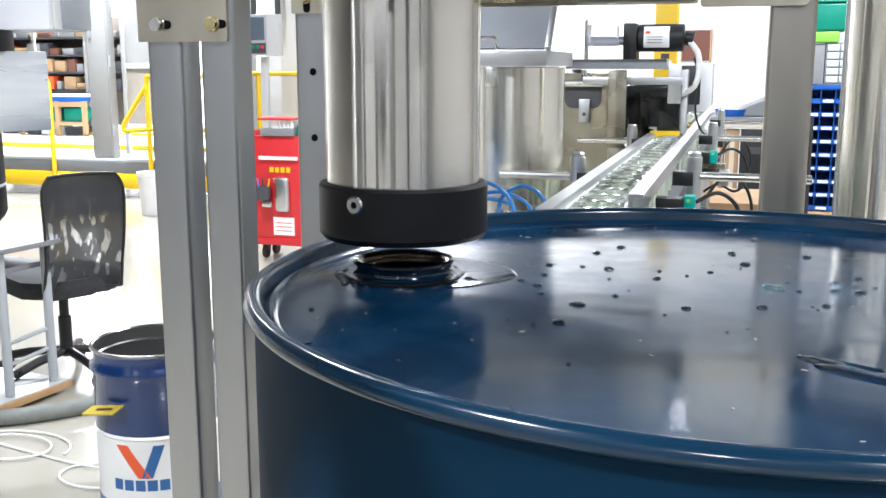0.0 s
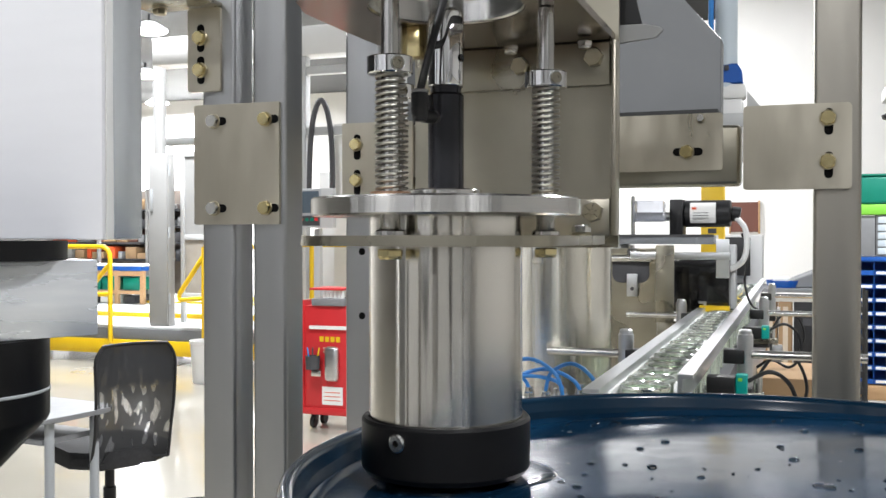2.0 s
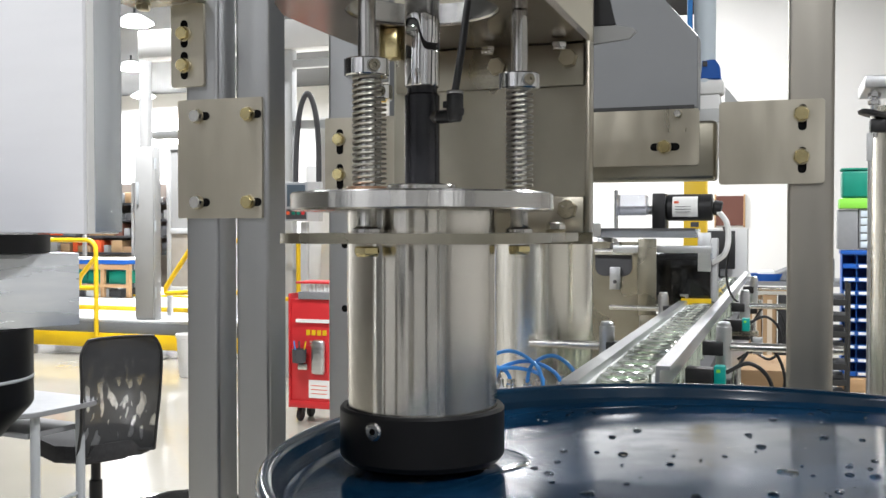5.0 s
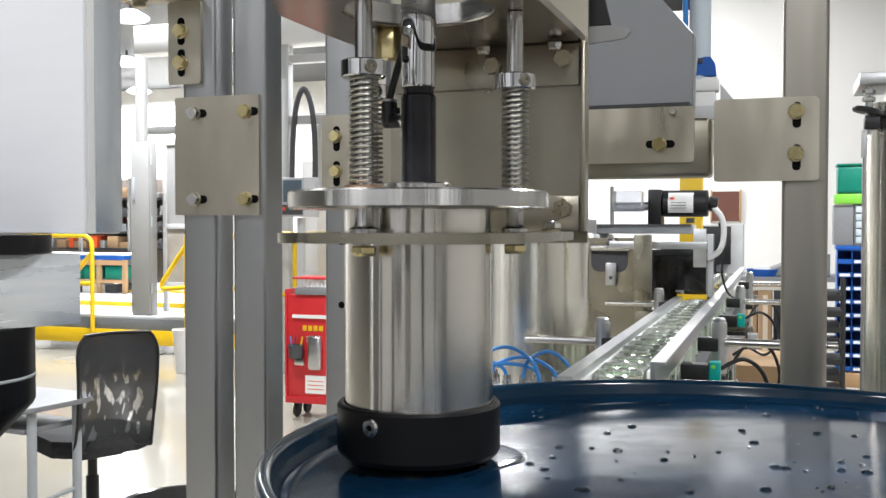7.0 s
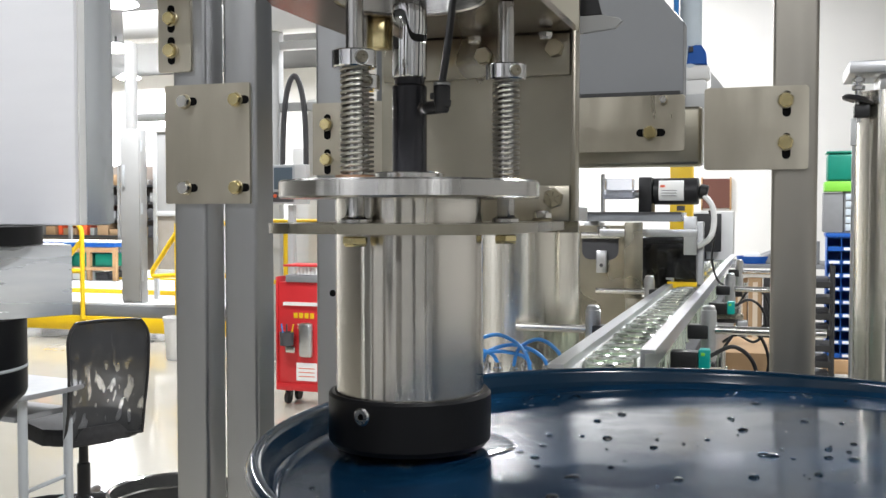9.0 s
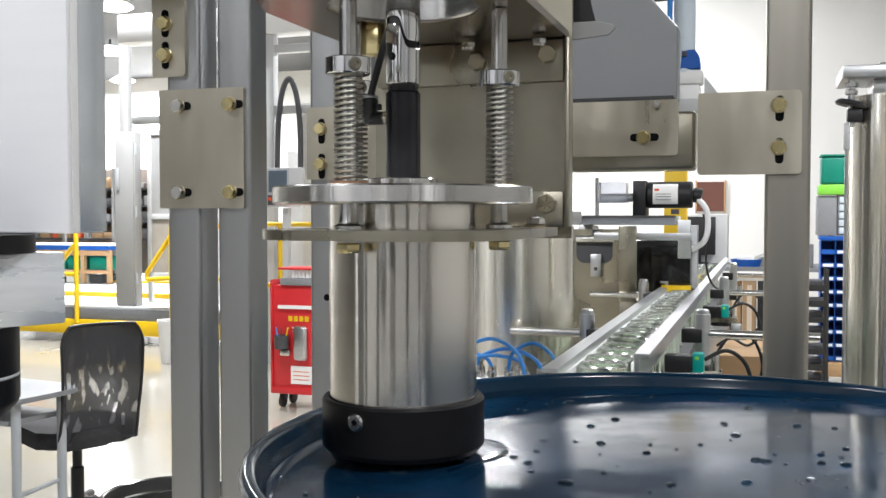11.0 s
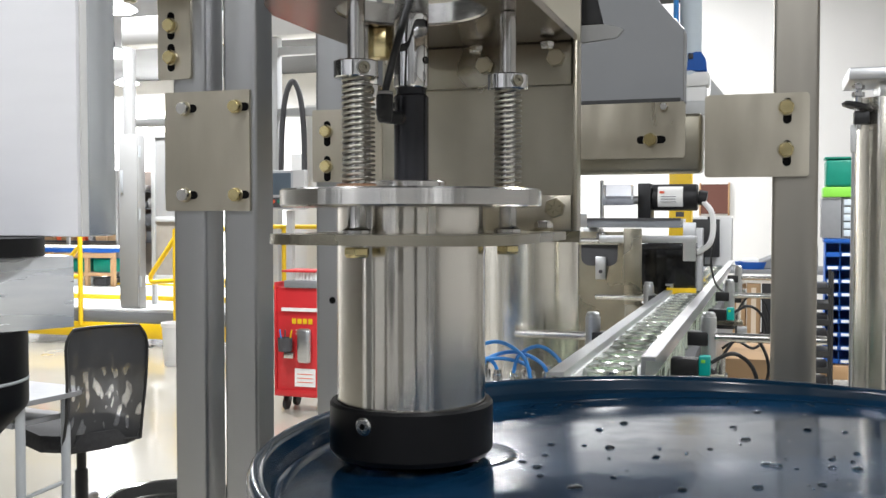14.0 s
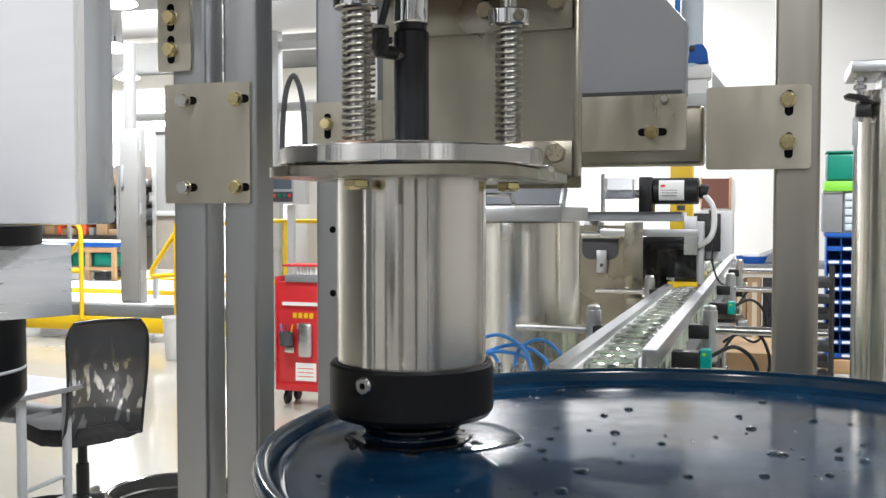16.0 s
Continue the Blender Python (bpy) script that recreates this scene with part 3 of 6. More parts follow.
def build_bracket():
    """The carriage: back plate, top plate, lower plate, guide rods with collars."""
    b = thing("head_bracket", "folded stainless bracket with guide rods and springs", "machine bracket", AXU, AXV, 1.43)
    z = lambda h: h - 1.43
    back = 0.150                           # the back plate behind the axis
    right, left = 0.0885, -0.081
    bm = prism(B(), [(left, z(1.440)), (right, z(1.440)), (right, z(1.75)), (left, z(1.75))], -back - 0.004, -back, FRONT)
    part("back_plate", bm, STEEL_SHEET, b)
    bm = box(B(), right - 0.0035, right, back - 0.012, back + 0.001, z(1.4495), z(1.5998), 0.0008)
    part("side_flange", bm, STEEL_BEAD, b)
    # lower plate with rounded front corners
    bm = holed(round_rect(left, right - 0.003, -0.085, back, 0.045, 8), TUBE_R + 0.0008, z(Z_STRIP), z(Z_STRIP + 0.0064))
    part("lower_plate", bm, STEEL_SHEET, b)
    # Lighter steel than the back plate: the angle's brighter reflection is put into its colour.
    bm = box(B(), left + 0.004, right - 0.006, back - 0.0045, back - 0.0005, z(Z_STRIP + 0.0066), z(1.478), 0.0008)
    part("lower_angle", bm, STEEL_BEAD, b)
    bm = box(B(), left + 0.004, right - 0.006, back - 0.006, back - 0.0005, z(1.566), z(1.5992), 0.0008)
    part("upper_angle", bm, STEEL_SHEET, b)
    # top plate with a round opening for the spindle
    bm = holed([(-0.060, -0.095), (0.0858, -0.095), (0.0858, back - 0.0002), (-0.062, back - 0.0002), (-0.078, 0.142), (-0.088, 0.125), (-0.094, 0.10), (-0.0955, 0.05), (-0.0955, -0.018), (-0.085, -0.05), (-0.068, -0.078)], 0.0520, z(1.600), z(1.606))
    part("top_plate", bm, STEEL_POLISHED, b, "polished stainless top plate")
    bm = lathe(B(), [(0.0519, z(1.6008)), (0.0508, z(1.6020)), (0.0508, z(1.6160)), (0.060, z(1.6160)), (0.060, z(1.6062)), (0.0519, z(1.6062))], 64, closed=True)
    part("bearing_ring", bm, STEEL_TURNED, b)
    bm = prism(B(), [(0.081, z(1.6195)), (0.081, z(1.6045)), (0.1125, z(1.6075)), (0.118, z(1.6135)), (0.115, z(1.6165)), (0.102, z(1.6195))], -0.187, -0.184, FRONT, 0.0006)
    part("rear_tab", bm, CAB_GREY, b, "pointed grey sheet tab")
    # Black sheet stands in for the shaded opening behind the bracket.
    bm = prism(B(), [(0.081, z(1.6200)), (0.101, z(1.6200)), (0.098, z(1.632)), (0.092, z(1.66)), (0.081, z(1.66))], -0.188, -0.185, FRONT, 0.0006)
    part("gap_shade", bm, BLACK_PLASTIC, b, "black sheet in place of the shaded opening behind the bracket")
    part("brass_block", box(B(), -0.058, -0.036, 0.044, 0.060, z(1.578), z(1.5998), 0.001), BRASS, b, "small brass block")
    for i, (x, y) in enumerate(RODS):
        r = 0.0056
        bm = rod(B(), (x, y, z(Z_STRIP + 0.0066)), (x, y, z(1.5998)), r, 24)
        part("guide_rod", bm, ROD_STEEL, b, "polished guide rod")
        bm = lathe(B(), [(0.0095, z(Z_STRIP + 0.0066)), (0.0095, z(Z_STRIP + 0.009)), (0.0068, z(Z_STRIP + 0.0105)), (0.0062, z(Z_STRIP + 0.012)), (0.0062, z(1.4655))], 24, x, y)
        part("sleeve", bm, ROD_STEEL, b)
        bm = lathe(B(), [(r, z(Z_SPRING)), (0.0132, z(Z_SPRING)), (0.0139, z(Z_SPRING + 0.0008)), (0.0139, z(Z_SPRING + 0.010)), (0.0132, z(Z_SPRING + 0.0107)), (r, z(Z_SPRING + 0.0107))], 40, x, y)
        c = part("shaft_collar", bm, CHROME, b, "bright split shaft collar")
        for a, w in ((312, 0.0026), (214, 0.0010)):
            a = radians(a)
            m = Matrix.Translation((x + 0.0136 * math.cos(a), y + 0.0136 * math.sin(a), z(Z_SPRING + 0.0053))) @ Matrix.Rotation(a - math.pi / 2, 4, "Z") @ Matrix.Rotation(-math.pi / 2, 4, "X")
            if w > 0.002:
                part("clamp_screw", lathe(B(), [(0, 0.0010), (0.0014, 0.0010), (0.0015, 0.0020), (0.0036, 0.0020), (0.0038, 0.0)], 20, m=m), STEEL_SHEET, c)
                part("recess", lathe(B(), [(0.0036, 0.0004), (0.0045, 0.0006), (0.0047, 0.0)], 20, m=m), STEEL_POST, c)
            else:
                g = box(B(), -0.0007, 0.0007, -0.0052, 0.0052, 0.0, 0.0006)
                g.transform(m)
                part("split", g, DARK, c)
        bolt(b, x, y, z(Z_STRIP), 0.0165, True, False, 15, None, pose(x, y, z(Z_STRIP), 180))
    for x, zz, s in ((0.012, 1.5835, 0.0145), (0.071, 1.5870, 0.0155)):
        bolt(b, x, back - 0.0062, z(zz), s, 2, False, 10)
    bolt(b, 0.0700, back - 0.0047, z(1.4675), 0.0165, 2, False, 20)
    bm = B()
    for k in range(6):
        ray = box(B(), 0.0018, 0.0062, -0.0005, 0.0005, 0.0, 0.0006)
        ray.transform(Matrix.Translation((0.0700, back - 0.0047, z(1.4675))) @ FRONT @ Matrix.Translation((0, 0, 0.0075)) @ Matrix.Rotation(radians(60 * k + 20), 4, "Z"))
        add = bpy.data.meshes.new("ray")
        ray.to_mesh(add)
        ray.free()
        bm.from_mesh(add)
        bpy.data.meshes.remove(add)
    part("grade_marks", bm, ZINC, b)
    bolt(b, 0, 0, 0, 0.015, False, True, 5, None, pose(0.064, back - 0.022, z(Z_STRIP + 0.0064)))
    for x in (0.008, 0.066):
        bolt(b, 0, 0, 0, 0.0118, False, False, 10, None, pose(x, back - 0.022, z(1.5998), 180))
    return b


def build_spindle():
    """The turning shaft with its joint, sleeve and air elbow."""
    s = thing("spindle", "chrome universal joint shaft on a black sleeve", "spindle", AXU, AXV, 1.478)
    z = lambda h: h - 1.478
    r = 0.0119
    part("sleeve", lathe(B(), [(0, z(1.430)), (r, z(1.430)), (r, z(1.542)), (r - 0.0016, z(1.5435)), (r - 0.0016, z(1.5465)), (r - 0.001, z(1.548)), (0, z(1.548))], 48), BLACK_OXIDE, s, "black steel sleeve")
    # two halves of the joint meet along a waved gap
    def half(lo, hi):
        bm = B()
        n = 72
        rings = []
        for j in range(5):
            ring = []
            for i in range(n):
                a = 2 * math.pi * i / n
                w = 0.0085 * math.tanh(2.6 * math.sin(2 * (a - radians(127))))
                z0, z1 = lo(w), hi(w)
                q = r - (0.0006 if j in (0, 4) else 0.0)
                zz = z0 + (z1 - z0) * (0.0, 0.03, 0.5, 0.97, 1.0)[j]
                ring.append(bm.verts.new((q * math.cos(a), q * math.sin(a), zz)))
            rings.append(ring)
        for p0, p1 in zip(rings, rings[1:]):
            for i in range(n):
                bm.faces.new((p0[i], p0[(i + 1) % n], p1[(i + 1) % n], p1[i]))
        return bm
    part("shaft", half(lambda w: z(1.548), lambda w: z(1.5802) - w), CHROME, s, "chrome joint body")
    part("upper_shaft", half(lambda w: z(1.5850) - w, lambda w: z(1.72)), CHROME, s, "chrome upper shaft")
    part("joint_core", lathe(B(), [(0, z(1.549)), (r - 0.002, z(1.549)), (r - 0.002, z(1.70)), (0, z(1.70))], 40), BLACK_RUBBER, s, "black joint core")
    bm = lathe(B(), [(0, 0), (0.0018, 0), (0.0026, 0.0004)], 20, m=pose(0, 0, z(1.566), 0, 0, 180) @ Matrix.Translation((0, -r - 0.0003, 0)) @ pose(0, 0, 0, 90))
    part("set_screw", bm, BLACK_OXIDE, s)
    # elbow on the +x side of the sleeve
    zz = z(1.5265)
    part("nipple", rod(B(), (r - 0.001, 0, zz), (r + 0.005, 0, zz), 0.0046, 6), ZINC, s, "bright hexagon nipple")
    arm = r + 0.0177                       # the upright leg stands here
    bm = pipe(B(), [(r + 0.0040, 0, zz), (r + 0.0046, 0, zz), (arm - 0.004, 0, zz), (arm + 0.0004, 0, zz + 0.0003), (arm + 0.0022, 0, zz + 0.0020), (arm + 0.0024, 0, zz + 0.0045)], 0.0045, 20)
    part("elbow", bm, BLACK_PLASTIC, s, "black push-in elbow fitting")
    bm = lathe(B(), [(0, zz - 0.0042), (0.0036, zz - 0.0040), (0.0048, zz - 0.0026), (0.0052, zz + 0.001), (0.0056, zz + 0.004), (0.0056, zz + 0.0135), (0.0050, zz + 0.0142), (0.003, zz + 0.0142)], 28, arm, 0)
    part("elbow_leg", bm, BLACK_PLASTIC, s)
    part("release_ring", lathe(B(), [(0.0028, zz + 0.0143), (0.0056, zz + 0.0143), (0.0057, zz + 0.0156), (0.0050, zz + 0.0164), (0.0028, zz + 0.0164)], 28, arm, 0), STEEL_POST, s, "grey release ring")
    part("elbow_lug", box(B(), arm - 0.0095, arm - 0.0057, -0.002, 0.002, zz + 0.0055, zz + 0.0100, 0.0008), BLACK_PLASTIC, s)
    bm = pipe(B(), curve_pts([(0, 0, 0), (0.0006, 0, 0.030), (0, 0, 0.065), (-0.001, 0, 0.105)], 8), 0.0025, 12)
    hose = part("air_hose", bm, BLACK_PLASTIC, s, "black air hose")
    hose.location = (arm, 0, zz + 0.0155)
    return s, hose


TURNS = 19


def build_springs():
    """Three compression springs, each of single turns that move apart and together."""
    turns = []
    for x, y in RODS:
        sp = thing("compression_spring", "steel compression spring on a guide rod", "spring", AXU + x, AXV + y, Z_DISC1 + 0.002, 0, "springs of the capping head")
        for k in range(TURNS):
            bm = B()
            pts = []
            pitch = (Z_SPRING - Z_DISC1 - 0.002) / TURNS
            for i in range(25):
                a = 2 * math.pi * i / 24
                pts.append((0.0085 * math.cos(a), 0.0085 * math.sin(a), pitch * i / 24))
            pipe(bm, pts, 0.00100, 8)
            ob = part("turn", bm, SPRING_WIRE, sp)
            turns.append((ob, k, pitch))
    return turns


# ---- frame of the machine ----
def post(name, label, u, v, size, z0, z1, material=None, group="frame posts"):
    p = thing(name, label, "frame post", u, v, z0, 0, group)
    bm = box(B(), -size / 2, size / 2, -size / 2, size / 2, 0, z1 - z0)
    edges = [e for e in bm.edges if abs(e.verts[0].co.z - e.verts[1].co.z) > 0.1]
    bmesh.ops.bevel(bm, geom=edges, offset=size * 0.11, segments=4, affect="EDGES", profile=0.5)
    part("tube", bm, material or STEEL_POST, p)
    return p


def holes(p, size, zs):
    for zz in zs:
        bm = lathe(B(), [(0, 0), (0.0042, 0), (0.0048, -0.0002)], 20, m=Matrix.Translation((0.0, -size / 2 - 0.0004, zz)) @ pose(0, 0, 0, 90))
        part("hole", bm, HOLE_BLACK, p)


def plate(name, label, u0, u1, z0, z1, v, thick=0.005, radius=0.0015):
    p = thing(name, label, "plate", (u0 + u1) / 2, v, z0)
    hw = (u1 - u0) / 2
    part("sheet", prism(B(), round_rect(-hw, hw, 0, z1 - z0, radius), 0, thick, FRONT, 0.0006), STEEL_BEAD, p)
    return p


def build_frame():
    post("frame_post", "grey grained square steel frame post", -0.6292, 1.0072, 0.0438, 0, 2.3)
    post("frame_post", "grey grained square steel frame post", -0.5624, 1.0072, 0.0432, 0, 2.3)
    p = post("frame_post", "grey grained square steel frame post with bolt holes", -0.5446, 1.2254, 0.0508, 0, 2.3)
    holes(p, 0.0508, (1.346, 1.432))
    post("frame_post", "brown-grey square steel frame post", 0.045, 1.2254, 0.0508, 0, 2.3, POST_WARM)
    p = plate("joining_plate", "square stainless plate bolting two posts together", -0.659, -0.547, 1.466, 1.6045, 0.9867)
    for x, zz in ((0.024, 0.0185), (0.092, 0.0185), (0.024, 0.119), (0.092, 0.119)):
        bolt(p, x - 0.056 + 0.003, -0.0052, zz, 0.0160, x > 0.05, True, 10, (0.023, 0.0095, 0.0048, 0))
    p = plate("slotted_plate", "stainless plate with slots bolted to a post", -0.057, 0.060, 1.506, 1.603, 1.1995, 0.005, 0.004)
    for zz in (0.031, 0.080):
        bolt(p, 0.033, -0.0052, zz, 0.0175, True, True, 20, (0.0095, 0.030, 0.001, -0.004))
    b = thing("cross_beam", "brown-grey rectangular steel cross beam", "beam", -0.3, 1.236, 1.513)
    bm = box(B(), -0.22, 0.239, -0.02, 0.02, 0, 0.072, 0.005, 3)
    part("tube", bm, STEEL_SHEET, b)
    p = plate("cover_plate", "stainless cover plate with slotted bolt on the beam", -0.50, -0.081, 1.531, 1.599, 1.2145, 0.004, 0.003)
    bolt(p, 0.168, -0.0042, 0.0225, 0.0165, True, True, 20, (0.035, 0.0095, 0.001, 0))
    bolt(p, 0.184, -0.0042, 0.062, 0.010, False, True, 0)
    h = thing("housing", "grey painted sheet metal housing with sloped end", "machine housing", -0.3, 1.25, 1.604)
    out = [(-0.20, 0), (0.214, 0), (0.214, 0.090), (0.14, 0.175), (0.14, 0.4), (-0.20, 0.4)]
    part("shell", prism(B(), out, -0.04, 0, FRONT, 0.001), GREY_PAINT, h)
    # Black strip stands in for the dark line of shade between housing and cover plate.
    part("gap_strip", box(B(), -0.2, 0.213, -0.0392, 0.04, -0.0046, -0.0002), BLACK_RUBBER, h)
    p = plate("slotted_plate", "stainless plate with slots bolted to a post", -0.571, -0.47, 1.506, 1.603, 1.1995)
    for zz in (0.021, 0.068):
        bolt(p, -0.0505 + 0.021, -0.0052, zz, 0.0165, True, True, 20, (0.0095, 0.034, 0.001, -0.003))
    a = thing("corner_bracket", "stainless angle bracket bolted to a post", "bracket", -0.645, 0.9862, 1.62)
    part("leaf", prism(B(), round_rect(-0.022, 0.022, 0, 0.0968, 0.003), 0, 0.005, FRONT, 0.0006), STEEL_BEAD, a)
    part("shelf", box(B(), -0.074, 0.022, -0.060, -0.0002, 0.0970, 0.1020, 0.0006), STEEL_SHEET, a)
    bolt(a, 0, 0, 0, 0.0165, 2, True, 10, None, pose(-0.048, -0.022, 0.0970, 180))
    for zz in (0.025, 0.062):
        bolt(a, -0.004, -0.0052, zz, 0.0165, True, True, 20, (0.0095, 0.032, 0, 0))


# ---- neighbouring filling head ----
def build_left_machine():
    m = thing("filling_head", "white box over a silver block and black nozzle", "filling head", -0.226, 0.286, 0.0)
    part("casing", box(B(), -0.231, 0.0, 0.0, 0.021, 1.4515, 1.75, 0.0008), CASING, m, "white enamelled casing")
    part("side_rail", box(B(), 0.0002, 0.0010, 0.0012, 0.0050, 1.4517, 1.75, 0.0003), WHITE_PAINT, m)
    part("side_panel", box(B(), 0.0002, 0.0008, 0.0054, 0.0212, 1.4520, 1.75, 0.0002), PALE_STEEL, m, "pale steel side panel")
    part("spacer", lathe(B(), [(0, 1.4447), (0.036, 1.4447), (0.036, 1.4513), (0, 1.4513)], 64, -0.042, -0.024), BLACK_COLLAR, m)
    bm = box(B(), -0.062, 0.0, 0.0, 0.05, 1.4180, 1.4445, 0.0006)
    bm.transform(Matrix.Translation((-0.002, 0, 0)) @ Matrix.Rotation(radians(65), 4, "Z"))
    part("block", bm, BLOCK_METAL, m, "brushed aluminium block")
    part("nozzle", lathe(B(), [(0, 1.355), (0.007, 1.355), (0.008, 1.366), (0.0292, 1.3888), (0.030, 1.3905), (0.030, 1.4178), (0, 1.4178)], 64, -0.042, -0.024), BLACK_COLLAR, m, "black nozzle")
    part("nozzle_ring", lathe(B(), [(0.0300, 1.3990), (0.0303, 1.3993), (0.0303, 1.3999), (0.0300, 1.4002)], 64, -0.042, -0.024), GREY_TUBE, m)
    part("column", box(B(), -0.30, -0.232, 0.03, 0.11, 0.0, 1.75, 0.004), STEEL_POST, m, "grey support column")
    return m


DRUM, DRUM_LID = build_drum()
PLUNGER = build_plunger()
BRACKET = build_bracket()
SPINDLE, HOSE = build_spindle()
SPRINGS = build_springs()
build_frame()
build_left_machine()


# ---- supports ----
def build_supports():
    # Unseen stand; its wide dark deck keeps bright floor out of the drum's reflections.
    s = thing("unseen_drum_stand", "unseen added steel stand with wide dark deck under the drum", "stand", DU, DV, 0.0)
    part("deck", box(B(), -0.46, 0.46, -0.55, 0.46, 0.395, 0.43, 0.004), DARK, s)
    for x in (-0.3, 0.3):
        for y in (-0.3, 0.3):
            part("leg", box(B(), x - 0.025, x + 0.025, y - 0.025, y + 0.025, 0, 0.394, 0.003), STEEL_POST, s)


# ---- liquid on the lid ----
def build_drops():
    rng = random.Random(4)
    main = [(-0.089, 0.772, 2.7), (-0.104, 0.743, 2.3), (-0.130, 0.687, 2.2), (-0.106, 0.688, 1.6), (-0.087, 0.685, 2.7), (-0.127, 0.653, 2.0), (-0.138, 0.631, 2.2), (-0.125, 0.619, 2.5), (-0.118, 0.597, 1.8), (-0.090, 0.574, 2.9), (-0.094, 0.529, 2.9), (-0.072, 0.603, 1.6), (-0.052, 0.663, 2.2), (-0.028, 0.583, 2.3), (-0.018, 0.694, 1.6), (-0.005, 0.772, 2.2), (0.005, 0.730, 2.9), (0.020, 0.657, 3.1), (0.026, 0.654, 3.1), (0.015, 0.598, 2.7), (0.049, 0.772, 2.5), (0.060, 0.657, 2.3), (0.052, 0.613, 2.2), (0.061, 0.680, 2.0), (0.075, 0.655, 2.9), (0.078, 0.700, 2.0), (0.012, 0.837, 2.7), (-0.168, 0.620, 2.2), (-0.232, 0.458, 2.2), (-0.210, 0.449, 1.4), (0.075, 0.768, 1.8)]
    spots = [(u * 0.993, v * 0.993, r * 0.00135) for u, v, r in main]
    for k in range(80):
        a, q = rng.uniform(0, 2 * math.pi), 0.262 * math.sqrt(rng.uniform(0.02, 1))
        u, v = DU + q * math.cos(a), DV + q * math.sin(a)
        if math.hypot(u - AXU, v - AXV) > 0.062:
            spots.append((u, v, rng.choice((0.0005, 0.0007, 0.0009, 0.0012, 0.0016)) * rng.uniform(0.7, 1.2)))
    for k in range(70):
        a = rng.uniform(radians(20), radians(160))
        q = rng.uniform(0.252, 0.268)
        spots.append((DU + q * math.cos(a), DV + q * math.sin(a), rng.uniform(0.0006, 0.002)))
    bm = B()
    for u, v, r in spots:
        n = rng.choice((1, 1, 1, 2))
        for j in range(n):
            uu, vv = u + j * r * rng.uniform(-1.3, 1.3), v + j * r * rng.uniform(-1, 1)
            q = r * (1 if j == 0 else rng.uniform(0.5, 0.8))
            h = q * (0.50 if q > 0.0018 else 0.75)
            prof = [(q * math.cos(radians(g)), h * math.sin(radians(g))) for g in (0, 12, 24, 36, 48, 60, 70, 80)]
            lathe(bm, prof + [(0, h)], 24, uu, vv)
    for k in range(34):                    # beads of liquid caught round the foot of the neck
        a, q = rng.uniform(0, 2 * math.pi), rng.uniform(0.0009, 0.0034)
        w = rng.uniform(0.0400, 0.0475)
        prof = [(q * math.cos(radians(g)), 0.75 * q * math.sin(radians(g))) for g in (0, 18, 36, 54, 72)]
        lathe(bm, prof + [(0, 0.75 * q)], 16, AXU + w * math.cos(a), AXV + w * math.sin(a))
    ob = part("liquid_drops", bm, DROP)
    ob.matrix_world = HALL @ Matrix.Translation((0, 0, LID + 0.0001))
    tagged(ob, "clear liquid drops scattered on the blue lid", "liquid drops", kind="stuff")
    lying = [ob]
    # dry flakes and dirt
    bm = B()
    for k in range(46):
        a, q = rng.uniform(0, 2 * math.pi), 0.255 * math.sqrt(rng.uniform(0.02, 1))
        u, v = DU + q * math.cos(a), DV + q * math.sin(a)
        if math.hypot(u - AXU, v - AXV) > 0.072:
            w, t = rng.uniform(0.0004, 0.0012), rng.uniform(0, 180)
            prism(bm, [(-w * 1.6, -w * 0.5), (w * 1.2, -w * 0.6), (w * 1.5, w * 0.4), (-w, w * 0.6)], 0, 0.0002, pose(u, v, 0, 0, 0, t))
    ob = part("dirt_flakes", bm, FLAKE)
    ob.matrix_world = HALL @ Matrix.Translation((0, 0, LID + 0.0001))
    tagged(ob, "pale dry dirt flakes on the blue lid", "dirt flakes", kind="stuff")
    lying.append(ob)
    # an elongated puddle
    bm = B()
    ring, n = [], 40
    for k in range(n):
        a = 2 * math.pi * k / n
        w = 1 + 0.18 * math.sin(3 * a + 1) + 0.12 * math.sin(5 * a)
        ring.append((0.050 * w * math.cos(a), 0.0075 * w * math.sin(a)))
    top = [bm.verts.new((x * 0.86, y * 0.86, 0.0016)) for x, y in ring]
    mid = [bm.verts.new((x * 0.97, y * 0.97, 0.0010)) for x, y in ring]
    low = [bm.verts.new((x, y, 0)) for x, y in ring]
    for k in range(n):
        j = (k + 1) % n
        bm.faces.new((low[k], low[j], mid[j], mid[k]))
        bm.faces.new((mid[k], mid[j], top[j], top[k]))
    bm.faces.new(top)
    ob = part("puddle", bm, WATER)
    ob.matrix_world = HALL @ Matrix.Translation((0.074, 0.467, LID + 0.0001)) @ pose(0, 0, 0, 0, 0, -30)
    tagged(ob, "small elongated puddle of clear liquid on the lid", "puddle")
    return lying + [ob]


